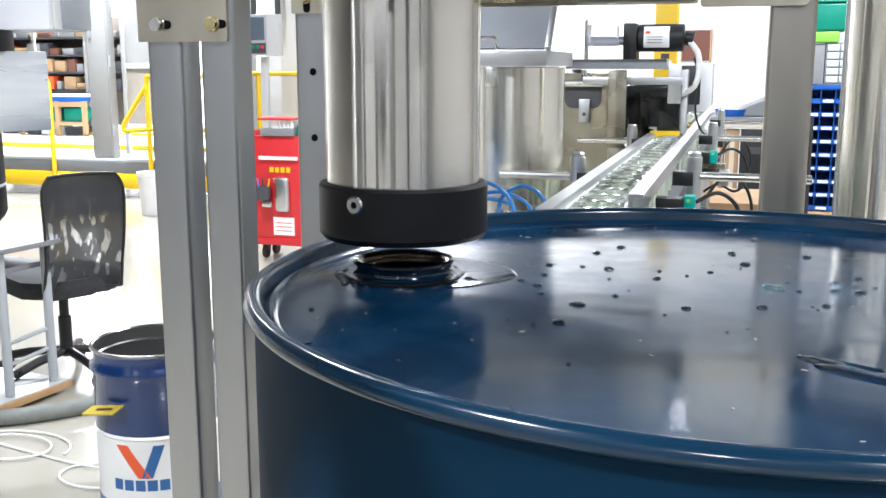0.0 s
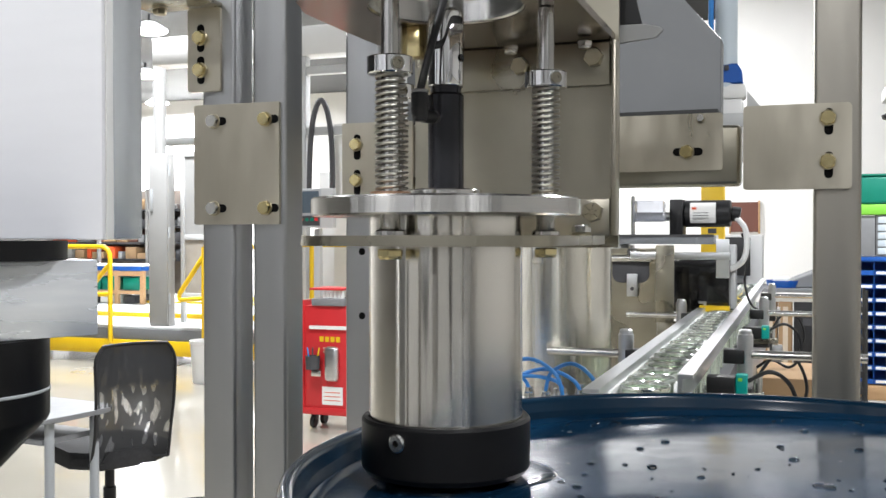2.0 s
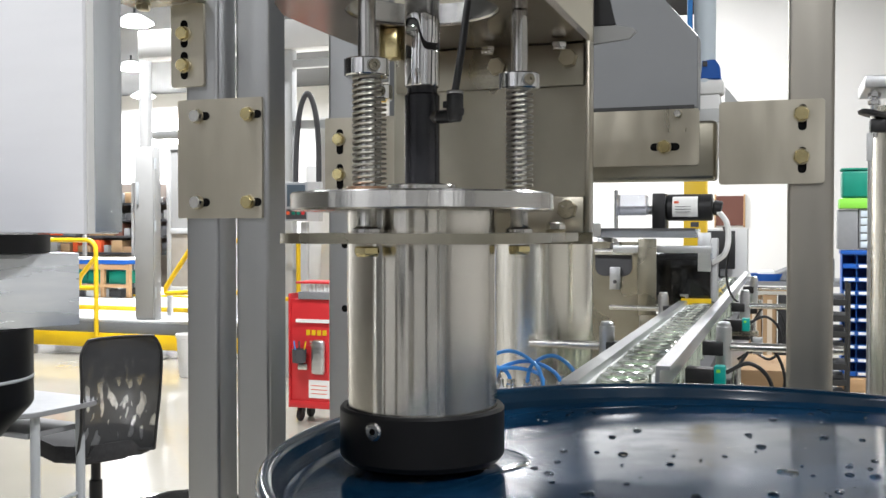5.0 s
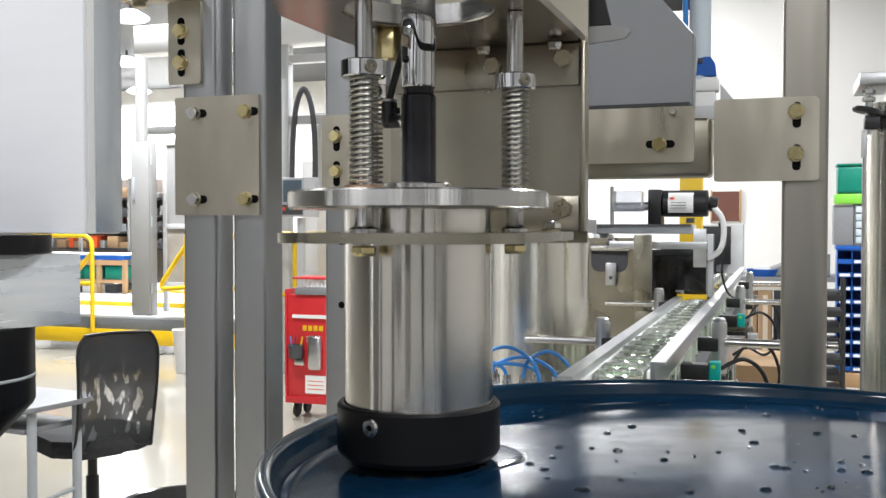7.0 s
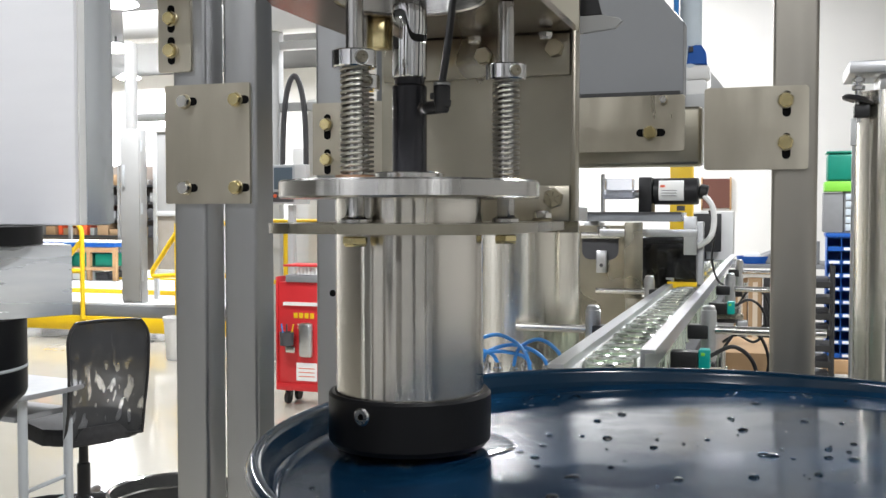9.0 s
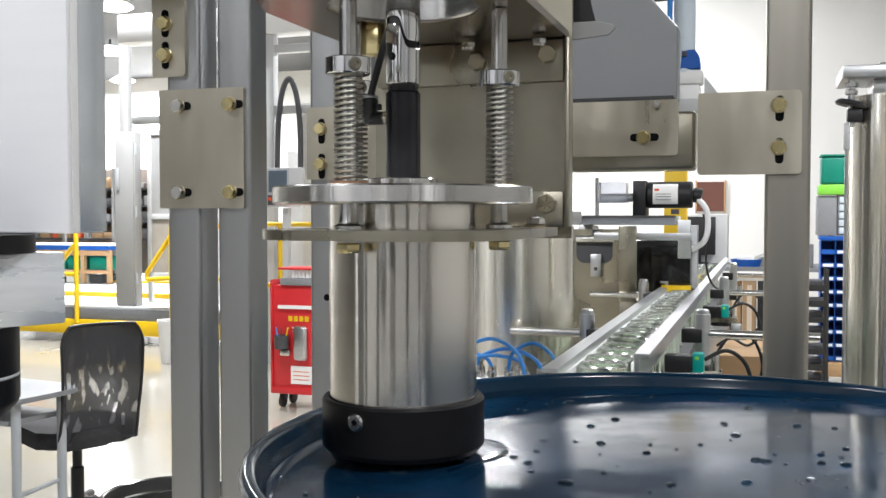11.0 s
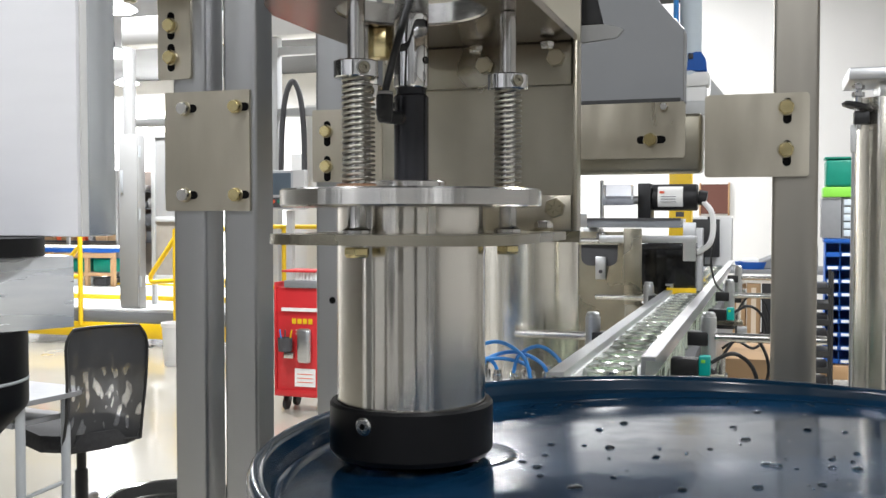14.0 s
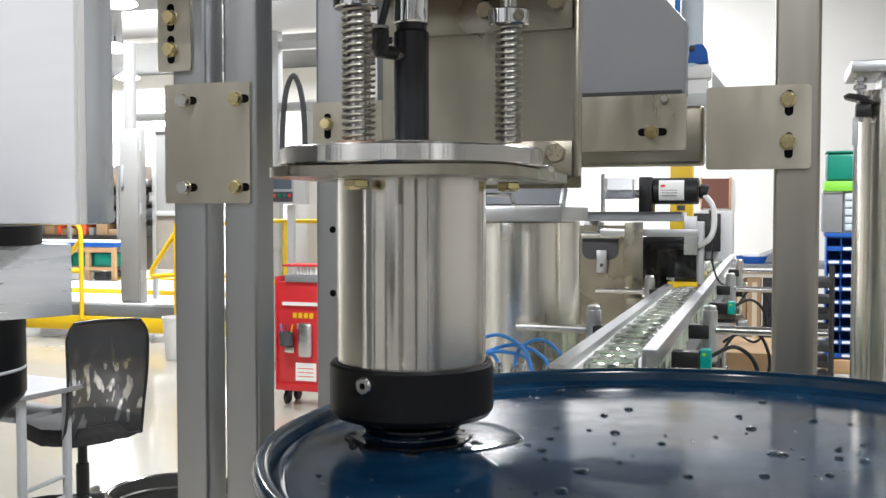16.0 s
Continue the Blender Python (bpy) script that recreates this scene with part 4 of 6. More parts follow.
# ---- can conveyor ----
def build_conveyor():
    c = thing("conveyor", "narrow aluminium can conveyor with guide rails", "conveyor", -0.178, 1.25, 0.0)
    part("bed", box(B(), -0.05, 0.05, 0.0, 3.2, 1.13, 1.168, 0.002), DARK, c)
    part("frame", box(B(), -0.075, 0.055, 0.0, 3.2, 0.98, 1.129, 0.004), STEEL_POST, c)
    def rail(x, out, y0, y1, z0, z1):
        """An angle profile: an upright web with a thin flat lip on top, turned outwards."""
        line = [(x, z0), (x, z1), (x + out * 0.020, z1), (x + out * 0.020, z1 - 0.005), (x + out * 0.006, z1 - 0.005), (x + out * 0.006, z0)]
        return prism(B(), line if out > 0 else line[::-1], -y1, -y0, FRONT, 0.0008)
    part("guide_rail", rail(-0.038, -1, -0.10, 1.30, 1.238, 1.272), ALUMINIUM, c)
    part("guide_rail", rail(-0.040, -1, 1.34, 1.46, 1.235, 1.285), ALUMINIUM, c)
    part("guide_rail", rail(0.036, 1, 0.04, 3.1, 1.232, 1.275), ALUMINIUM, c)
    part("wear_strip", box(B(), 0.0315, 0.0358, 0.04, 3.1, 1.236, 1.262, 0.001), WHITE_PAINT, c, "white wear strip")
    part("wear_strip", box(B(), -0.0378, -0.0335, -0.10, 1.30, 1.240, 1.262, 0.001), WHITE_PAINT, c, "white wear strip")
    for y in (0.9, 2.6):
        for x in (-0.06, 0.04):
            part("leg", box(B(), x - 0.02, x + 0.02, y - 0.02, y + 0.02, 0, 0.979, 0.003), ALUMINIUM, c)
    for x, y, side in ((-0.092, 0.42, -1), (-0.092, 1.25, -1), (0.098, 0.48, 1), (0.098, 1.42, 1), (0.098, 2.2, 1)):
        bm = lathe(B(), [(0, 1.20), (0.013, 1.20), (0.013, 1.287), (0.011, 1.2875), (0.011, 1.293), (0.0085, 1.2955), (0, 1.2955)], 28, x, y)
        part("rail_post", bm, ALUMINIUM, c, "round aluminium rail post")
        part("clamp", box(B(), min(x, x - side * 0.035), max(x, x - side * 0.035), y - 0.014, y + 0.014, 1.238, 1.262, 0.002), BLACK_PLASTIC, c, "black rail clamp")
        part("support_rod", rod(B(), (x + side * 0.010, y - 0.004, 1.254), (x + side * (0.19 if side > 0 else 0.135), y - 0.004, 1.254), 0.0074, 18), ZINC, c, "bright support rod")
        part("cross_block", box(B(), x - 0.012, x + 0.012, y - 0.018, y + 0.018, 1.17, 1.1995, 0.002), BLACK_PLASTIC, c)
        part("stud", rod(B(), (x + side * 0.02, y + 0.03, 1.15), (x + side * 0.02, y + 0.03, 1.215), 0.007, 14), ZINC, c)
    for x, y in ((0.085, 0.62), (0.085, 1.62)):
        part("under_block", box(B(), x - 0.028, x + 0.022, y - 0.03, y + 0.03, 1.145, 1.185, 0.003), BLACK_PLASTIC, c, "black bearing block")
        part("lock_screw", rod(B(), (x + 0.022, y - 0.01, 1.165), (x + 0.040, y - 0.01, 1.165), 0.007, 12), ZINC, c)
        bm = pipe(B(), curve_pts([(x + 0.02, y + 0.02, 1.18), (x + 0.055, y + 0.03, 1.232), (x + 0.095, y + 0.03, 1.225), (x + 0.112, y + 0.03, 1.17), (x + 0.085, y + 0.03, 1.125), (x + 0.03, y + 0.03, 1.12)], 8), 0.0030, 10)
        part("cable_loop", bm, BLACK_PLASTIC, c, "black cable loop")
    for x, y in ((0.098, 0.36), (0.106, 1.25)):
        part("sensor", box(B(), x - 0.008, x + 0.010, y - 0.012, y + 0.012, 1.205, 1.236, 0.002), TEAL_LED, c, "green photo sensor")
        part("sensor_bracket", box(B(), x - 0.052, x - 0.0085, y - 0.016, y + 0.016, 1.204, 1.232, 0.002), BLACK_PLASTIC, c, "black sensor bracket")
        part("sensor_arm", box(B(), x - 0.050, x + 0.03, y + 0.0165, y + 0.024, 1.190, 1.2035, 0.0015), STEEL_SHEET, c)
        part("sensor_clamp", box(B(), x + 0.016, x + 0.040, y - 0.010, y + 0.016, 1.150, 1.1895, 0.002), STEEL_POST, c)
        part("status_light", box(B(), x - 0.004, x + 0.002, y - 0.013, y - 0.0122, 1.226, 1.231), LIME, c)
        bm = pipe(B(), curve_pts([(x + 0.010, y, 1.225), (x + 0.045, y + 0.01, 1.240), (x + 0.075, y + 0.02, 1.215), (x + 0.082, y + 0.02, 1.165), (x + 0.055, y + 0.02, 1.135), (x + 0.015, y + 0.03, 1.150), (x - 0.02, y + 0.03, 1.13)], 8), 0.0034, 10)
        part("sensor_cable", bm, BLACK_PLASTIC, c)
    return c


def build_cans():
    can = thing("open_can", "open bright tin can on the conveyor", "can", -0.178, 1.26, 1.168, 0, "cans on the conveyor")
    bm = lathe(B(), [(0, 0), (0.030, 0), (0.031, 0.002), (0.0295, 0.005), (0.0295, 0.090), (0.0300, 0.092)], 32)
    part("body", bm, GREEN_GLASS, can)
    bm = lathe(B(), [(0.0295, 0.0905), (0.0316, 0.0920), (0.0322, 0.0945), (0.0312, 0.0965), (0.0292, 0.0955), (0.0285, 0.092)], 32)
    part("rim", bm, CAN_RIM, can, "bright rolled rim")
    bm = lathe(B(), [(0.0285, 0.092), (0.0282, 0.086), (0.0268, 0.0845), (0.0235, 0.0850), (0.0220, 0.0868), (0.012, 0.0872), (0.010, 0.0862), (0, 0.0860)], 32)
    part("lid_panel", bm, GREEN_GLASS, can, "recessed tinplate lid")
    v, k = 1.26, 1
    rng = random.Random(7)
    while v < 3.9:
        v += 0.0675
        copy_thing(can, HALL @ pose(-0.178 + rng.uniform(-0.004, 0.004), v, 1.168, 0, 0, rng.uniform(0, 360)))


# ---- steel feeder tank ----
def build_tank():
    t = thing("feeder_tank", "round stainless feeder tank with hinged clear lid", "tank", -0.448, 1.82, 0.0)
    bm = lathe(B(), [(0, 0.85), (0.02, 0.85), (0.124, 1.0), (0.124, 1.436), (0.121, 1.438), (0.0, 1.438)], 96)
    part("shell", bm, STEEL_TANK, t)
    part("lid_lip", box(B(), -0.125, 0.118, -0.135, 0.13, 1.4385, 1.466, 0.003), ALUMINIUM, t, "bright lid frame")
    m = Matrix.Translation((0, -0.125, 1.467)) @ pose(0, 0, 0, 52)
    bm = box(B(), -0.115, 0.112, 0, 0.135, 0.0, 0.004)
    bm.transform(m)
    part("lid_window", bm, SMOKED, t, "sloped clear lid window")
    for a, b in ((-0.125, -0.1155), (0.1125, 0.122)):
        bm = box(B(), a, b, 0, 0.137, -0.004, 0.008, 0.001)
        bm.transform(m)
        part("lid_edge", bm, ALUMINIUM, t)
    bm = box(B(), -0.125, 0.122, 0.1372, 0.150, -0.004, 0.008, 0.001)
    bm.transform(m)
    part("lid_edge", bm, ALUMINIUM, t)
    bm = pipe(B(), curve_pts([(-0.062, -0.140, 1.470), (-0.060, -0.147, 1.482), (-0.050, -0.149, 1.486), (0.02, -0.149, 1.486), (0.030, -0.147, 1.482), (0.032, -0.140, 1.470)], 6), 0.0036, 10)
    part("handle", bm, CHROME, t, "chrome pull handle")
    part("latch", box(B(), 0.01, 0.032, -0.1385, -0.1245, 1.405, 1.437, 0.002), ZINC, t)
    for x in (-0.09, 0.09):
        for y in (-0.07, 0.09):
            part("leg", box(B(), x - 0.018, x + 0.018, y - 0.018, y + 0.018, 0, 1.02, 0.003), STEEL_POST, t)
    return t


def build_capper():
    """The unit over the conveyor behind the tank."""
    c = thing("labelling_unit", "stainless unit with black guard and small motor over the conveyor", "labelling unit", -0.30, 2.55, 0.0)
    out = [(-0.215, 0.90), (-0.036, 0.90), (-0.036, 1.421), (-0.215, 1.421)]
    part("mount_plate", prism(B(), out, 0, 0.004, FRONT), STEEL_SHEET, c)
    part("lower_panel", box(B(), -0.0358, 0.056, 0.0, 0.004, 0.90, 1.236, 0.001), STEEL_SHEET, c)
    bm = prism(B(), round_rect(-0.150, -0.055, 1.332, 1.405, 0.022), 0.0042, 0.006, FRONT)
    part("opening", bm, DARK, c, "dark rounded opening")
    part("cross_shaft", rod(B(), (-0.15, -0.012, 1.395), (-0.05, -0.012, 1.395), 0.010, 18), ZINC, c)
    part("hanger", box(B(), -0.110, -0.083, -0.024, -0.012, 1.298, 1.356, 0.002), ALUMINIUM, c, "small drilled hanger plate")
    part("hanger_hole", rod(B(), (-0.096, -0.0247, 1.318), (-0.096, -0.0235, 1.318), 0.005, 16), DARK, c)
    part("knob", lathe(B(), [(0, 1.405), (0.014, 1.405), (0.014, 1.416), (0.008, 1.419), (0.008, 1.428), (0, 1.43)], 20, -0.098, -0.012), CHROME, c)
    part("side_plate", box(B(), -0.034, 0.012, -0.05, -0.044, 1.236, 1.430, 0.002), STEEL_SHEET, c)
    part("top_bar", box(B(), -0.10, 0.145, -0.03, -0.012, 1.393, 1.412, 0.002), ALUMINIUM, c)
    part("guard", box(B(), -0.004, 0.138, 0.05, 0.12, 1.255, 1.392, 0.004), BLACK_GLOSS, c, "glossy black guard")
    part("guard_lug", box(B(), 0.106, 0.138, 0.038, 0.0495, 1.345, 1.445, 0.002), ALUMINIUM, c)
    part("foot_strip", box(B(), 0.066, 0.14, 0.030, 0.0495, 1.2605, 1.275), YELLOW, c)
    for x in (-0.15, 0.13):
        part("stand", box(B(), x - 0.02, x + 0.02, 0.13, 0.17, 0, 1.43, 0.003), STEEL_POST, c)
    part("deck", box(B(), -0.158, 0.10, 0.04, 0.2, 1.431, 1.455, 0.002), SMOKED, c, "smoky clear plastic deck")
    part("deck_edge", box(B(), -0.158, 0.10, 0.0365, 0.0398, 1.450, 1.4565), DARK, c)
    part("clear_box", box(B(), -0.105, -0.03, 0.06, 0.135, 1.490, 1.545, 0.003), HAZE, c, "smoky clear plastic box")
    part("spindle", rod(B(), (-0.12, 0.14, 1.443), (-0.12, 0.14, 1.56), 0.006, 14), CHROME, c)
    part("coupling", rod(B(), (-0.12, 0.16, 1.505), (0.02, 0.16, 1.505), 0.012, 18), ZINC, c)
    m = part("motor", rod(B(), (0.015, 0.16, 1.512), (0.135, 0.16, 1.512), 0.036, 36, 0.003), BLACK_PLASTIC, c, "black motor with white label")
    part("motor_flange", box(B(), -0.020, 0.0145, 0.115, 0.205, 1.452, 1.55, 0.003), BLACK_PLASTIC, c)
    part("motor_tail", rod(B(), (0.1355, 0.16, 1.512), (0.158, 0.16, 1.508), 0.020, 20), BLACK_PLASTIC, c)
    bm = B()
    for k in range(8):
        a0, a1 = radians(128 + 6 * k), radians(128 + 6 * (k + 1))
        q = [bm.verts.new((x, 0.16 + 0.0365 * math.cos(a), 1.512 + 0.0365 * math.sin(a))) for x, a in ((0.032, a0), (0.098, a0), (0.098, a1), (0.032, a1))]
        bm.faces.new(q)
    for k in range(8):
        a0, a1 = radians(176 + 6 * k), radians(176 + 6 * (k + 1))
        q = [bm.verts.new((x, 0.16 + 0.0365 * math.cos(a), 1.512 + 0.0365 * math.sin(a))) for x, a in ((0.032, a0), (0.098, a0), (0.098, a1), (0.032, a1))]
        bm.faces.new(q)
    part("label", bm, PAPER, c, "white printed label")
    part("label_mark", box(B(), 0.037, 0.049, 0.1225, 0.1232, 1.5225, 1.5285), ORANGE_INK, c)
    for k in range(3):
        part("label_line", box(B(), 0.040, 0.080, 0.1225, 0.1232, 1.499 + 0.007 * k, 1.5005 + 0.007 * k), DARK, c)
    bm = pipe(B(), curve_pts([(0.15, 0.15, 1.50), (0.172, 0.14, 1.47), (0.176, 0.13, 1.42), (0.165, 0.12, 1.385), (0.135, 0.11, 1.365)], 8), 0.0075, 12)
    part("cable", bm, WHITE_PAINT, c, "thick white cable")
    bm = pipe(B(), curve_pts([(0.16, 0.2, 1.46), (0.175, 0.2, 1.40), (0.168, 0.2, 1.33), (0.185, 0.2, 1.27), (0.22, 0.2, 1.25)], 8), 0.003, 8)
    part("cable", bm, BLACK_PLASTIC, c, "thin black cable")
    y = thing("yellow_column", "yellow square steel column behind the unit", "column", -0.238, 3.05, 0.0)
    part("tube", box(B(), -0.033, 0.033, -0.033, 0.033, 0, 1.74, 0.004), YELLOW, y)
    part("slot", box(B(), -0.012, 0.012, -0.0342, -0.0334, 1.46, 1.475), DARK, y)


def build_air_manifold():
    a = thing("air_manifold", "small valve block with blue air tubes", "air manifold", -0.40, 1.50, 0.0)
    part("pedestal", box(B(), -0.05, 0.06, -0.03, 0.03, 0, 1.16, 0.003), ALUMINIUM, a)
    part("block", box(B(), -0.055, 0.10, -0.035, 0.035, 1.1605, 1.195, 0.003), ALUMINIUM, a)
    for k in range(6):
        x = -0.045 + k * 0.027
        part("fitting", lathe(B(), [(0, 1.1955), (0.008, 1.1955), (0.008, 1.208), (0.0065, 1.210), (0.0065, 1.217), (0, 1.217)], 18, x, -0.01), ZINC, a)
    for x0, y0, top, x1, y1, end in ((-0.045, -0.01, 1.262, 0.068, -0.03, 1.205), (-0.018, -0.012, 1.246, 0.095, -0.012, 1.195), (0.009, -0.010, 1.238, -0.062, -0.032, 1.215), (0.036, -0.014, 1.257, 0.122, -0.02, 1.19), (0.063, -0.008, 1.236, -0.03, -0.036, 1.225)):
        mid = (x0 + x1) / 2
        bm = pipe(B(), curve_pts([(x0, y0, 1.213), (x0 + 0.12 * (x1 - x0), y0 - 0.004, (1.213 + 2 * top) / 3), (mid, (y0 + y1) / 2, top), (x1 - 0.12 * (x1 - x0), y1, (end + 2 * top) / 3), (x1, y1, end)], 8), 0.0030, 12)
        part("air_tube", bm, BLUE_HOSE, a, "blue air tube")
    for x, zt in ((-0.05, 1.232), (-0.02, 1.226), (0.05, 1.240), (0.085, 1.222)):
        part("flow_valve", lathe(B(), [(0, 1.1955), (0.0095, 1.1955), (0.0095, 1.212), (0.0055, 1.214), (0.0055, zt - 0.006), (0.0078, zt - 0.005), (0.0078, zt), (0, zt)], 18, x, 0.018), CHROME, a, "bright flow valve")


def build_right_cylinder():
    c = thing("steel_cylinder", "tall polished stainless cylinder with capped top", "cylinder", 0.215, 1.78, 0.0)
    part("tube", lathe(B(), [(0, 0.6), (0.062, 0.6), (0.062, 1.655), (0, 1.655)], 64), STEEL_TANK, c)
    part("base", box(B(), -0.08, 0.08, -0.08, 0.08, 0, 0.599, 0.004), STEEL_POST, c)
    part("cap", box(B(), -0.078, 0.09, -0.075, 0.075, 1.680, 1.700, 0.002), ALUMINIUM, c)
    part("cap_block", box(B(), -0.03, 0.09, -0.05, 0.05, 1.6555, 1.6798, 0.002), ALUMINIUM, c)
    for x, y in ((-0.012, -0.03), (0.055, -0.03)):
        part("cap_bolt", lathe(B(), [(0.007, 1.7002), (0.007, 1.706), (0.005, 1.708), (0, 1.708)], 16, x, y), ZINC, c)
    part("stem", rod(B(), (-0.062, -0.05, 1.602), (-0.062, -0.05, 1.6798), 0.006, 16), CHROME, c)
    for z in (1.655, 1.667):
        part("stem_nut", prism(B(), [(0.010 * math.cos(radians(60 * k)), 0.010 * math.sin(radians(60 * k))) for k in range(6)], z, z + 0.008, Matrix.Translation((-0.062, -0.05, 0)), 0.001), CHROME, c)
    bm = lathe(B(), [(0, 0), (0.023, 0), (0.025, 0.004), (0.020, 0.009), (0.006, 0.011), (0, 0.011)], 24, m=pose(-0.064, -0.05, 1.636, 0, 14, 0))
    part("knob", bm, BLACK_PLASTIC, c)
    part("clamp", box(B(), -0.069, -0.045, -0.062, -0.038, 1.610, 1.632, 0.003), BLACK_PLASTIC, c, "black clamp")
    part("side_strip", box(B(), -0.073, -0.064, -0.055, -0.045, 1.565, 1.6095, 0.001), PALE_GREY, c)
    part("side_rod", rod(B(), (-0.068, -0.05, 0.60), (-0.068, -0.05, 1.5648), 0.003, 12), ALUMINIUM, c)


def build_rear_column():
    c = thing("air_cylinder", "pale blue-grey air cylinder with blue cap piece", "air cylinder", -0.098, 1.517, 1.56)
    part("tube", rod(B(), (0, 0, 0.10), (0, 0, 0.80), 0.016, 32), PALE, c)
    part("rod_line", rod(B(), (-0.022, 0, 0.10), (-0.022, 0, 0.80), 0.004, 12), BLUE_HOSE, c)
    bm = prism(B(), [(-0.006, 0.116), (0.024, 0.116), (0.022, 0.136), (0.016, 0.145), (-0.004, 0.146)], 0, 0.032, Matrix.Translation((0, 0.016, 0)) @ FRONT, 0.002)
    blue = part("blue_piece", bm, BLUE_BIN, c, "blue plastic piece")
    part("port", box(B(), -0.002, 0.005, -0.0185, -0.0162, 0.135, 0.143, 0.001), DARK, blue)
    part("arm", box(B(), -0.03, 0.028, -0.016, 0.018, 0.094, 0.1155, 0.004), WHITE_PAINT, c)
    part("arm_lower", box(B(), -0.02, 0.024, -0.016, 0.016, 0.0, 0.0935, 0.003), WHITE_PAINT, c)
    part("collar", box(B(), -0.024, 0.030, -0.020, -0.0165, 0.052, 0.072, 0.002), PALE_GREY, c)
    bm = prism(B(), [(0.0285, 0.050), (0.074, 0.050), (0.030, 0.106)], 0, 0.004, FRONT)
    part("gusset", bm, PALE_GREY, c)
    part("foot_plate", box(B(), -0.02, 0.03, -0.2603, -0.0162, 0.0, 0.020, 0.002), ALUMINIUM, c)


# ---- background right: bench, boxes, bins ----
def build_bench():
    b = thing("workbench", "grey topped workbench against the white wall", "workbench", 0.3, 9.0, 0.0)
    part("top", box(B(), -0.9, 1.6, -0.4, 0.4, 0.985, 1.02, 0.004), GREY_TABLE, b)
    for x in (-0.85, 1.5):
        for y in (-0.35, 0.35):
            part("leg", box(B(), x - 0.03, x + 0.03, y - 0.03, y + 0.03, 0, 0.9845, 0.003), WHITE_PAINT, b)
    part("shelf", box(B(), -0.85, 1.5, -0.35, 0.35, 0.18, 0.21, 0.003), GREY_TABLE, b)
    for x, y, w, d, h, z in ((-0.222, 8.9, 0.115, 0.3, 0.72, 0.211), (-0.100, 8.85, 0.112, 0.3, 0.70, 0.211)):
        c = thing("cardboard_box", "tall brown cardboard box under the bench", "box", x, y, z, 0, "boxes under the bench")
        part("carton", box(B(), -w / 2, w / 2, -d / 2, d / 2, 0, h, 0.004), CARD, c)
        part("tape", box(B(), -0.02, 0.02, -d / 2 - 0.001, -d / 2 - 0.0002, 0.05, h - 0.05), CLOTH_PALE, c)
    k = thing("black_cabinet", "black computer cabinet under the bench", "cabinet", 0.085, 8.85, 0.211)
    part("case", box(B(), -0.12, 0.12, -0.2, 0.2, 0, 0.74, 0.006), BLACK_PLASTIC, k)
    part("panel", box(B(), -0.05, 0.05, -0.202, -0.2002, 0.5, 0.56), DARK, k)
    n = thing("blue_tray", "small blue plastic tray on the bench", "tray", -0.12, 8.75, 1.0205)
    part("bowl", lathe(B(), [(0, 0), (0.12, 0), (0.14, 0.06), (0.13, 0.06), (0.112, 0.01), (0, 0.01)], 32), BLUE_BIN, n)
    part("cloth", box(B(), -0.08, 0.06, -0.05, 0.06, 0.02, 0.09, 0.03, 3), PAPER, n)
    g = thing("grey_cover", "grey bent sheet cover lying on the bench", "cover", 0.12, 9.0, 1.0205, 8)
    bm = prism(B(), [(-0.28, 0), (0.25, 0), (0.25, 0.19), (0.12, 0.20), (-0.26, 0.04)], 0, 0.3, FRONT, 0.01)
    part("sheet", bm, GREY_TABLE, g)
    m = thing("monitor", "black flat monitor standing on the bench", "monitor", -0.56, 9.1, 1.0205)
    part("screen", box(B(), -0.16, 0.16, -0.02, 0.02, 0.08, 0.42, 0.006), BLACK_PLASTIC, m)
    part("stem", box(B(), -0.03, 0.03, 0.0205, 0.05, 0.0, 0.3, 0.003), BLACK_PLASTIC, m)
    part("foot", box(B(), -0.1, 0.1, -0.06, 0.1, 0.0, 0.012, 0.003), BLACK_PLASTIC, m)
    k = thing("microwave", "white boxy appliance with papers on top", "appliance", -0.5, 9.32, 1.0205)
    part("case", box(B(), -0.25, 0.2, -0.14, 0.2, 0, 0.44, 0.008), WHITE_PAINT, k)
    f = thing("notice_board", "brown framed notice board on the white wall", "notice board", -0.62, 12.455, 1.50)
    part("board", box(B(), -0.16, 0.16, 0, 0.02, 0, 0.36), BROWN, f)
    part("frame", box(B(), -0.18, -0.1602, -0.01, 0.02, -0.02, 0.38, 0.003), WOOD, f)
    part("frame", box(B(), 0.1602, 0.18, -0.01, 0.02, -0.02, 0.38, 0.003), WOOD, f)
    w = thing("bent_pipe", "white bent pipe frame beside the conveyor", "pipe frame", -0.02, 4.6, 0.0)
    bm = pipe(B(), curve_pts([(-0.14, 0, 0), (-0.14, 0, 1.05), (-0.125, 0, 1.13), (-0.08, 0, 1.175), (0.0, 0, 1.18), (0.14, 0, 1.18)], 8), 0.018, 14)
    part("pipe", bm, WHITE_PAINT, w)
    for x, y, wd, h in ((-0.06, 3.3, 0.26, 1.02), (-0.08, 4.0, 0.24, 0.95)):
        c = thing("cardboard_box", "stacked brown cardboard boxes beside the conveyor", "box", x + 0.05, y, 0, 4, "boxes beside the conveyor")
        part("carton", box(B(), -wd / 2, wd / 2, -0.15, 0.15, 0, h * 0.5, 0.004), CARD, c)
        part("carton", box(B(), -wd / 2 + 0.02, wd / 2 - 0.01, -0.14, 0.14, h * 0.5 + 0.001, h, 0.004), CARD, c)


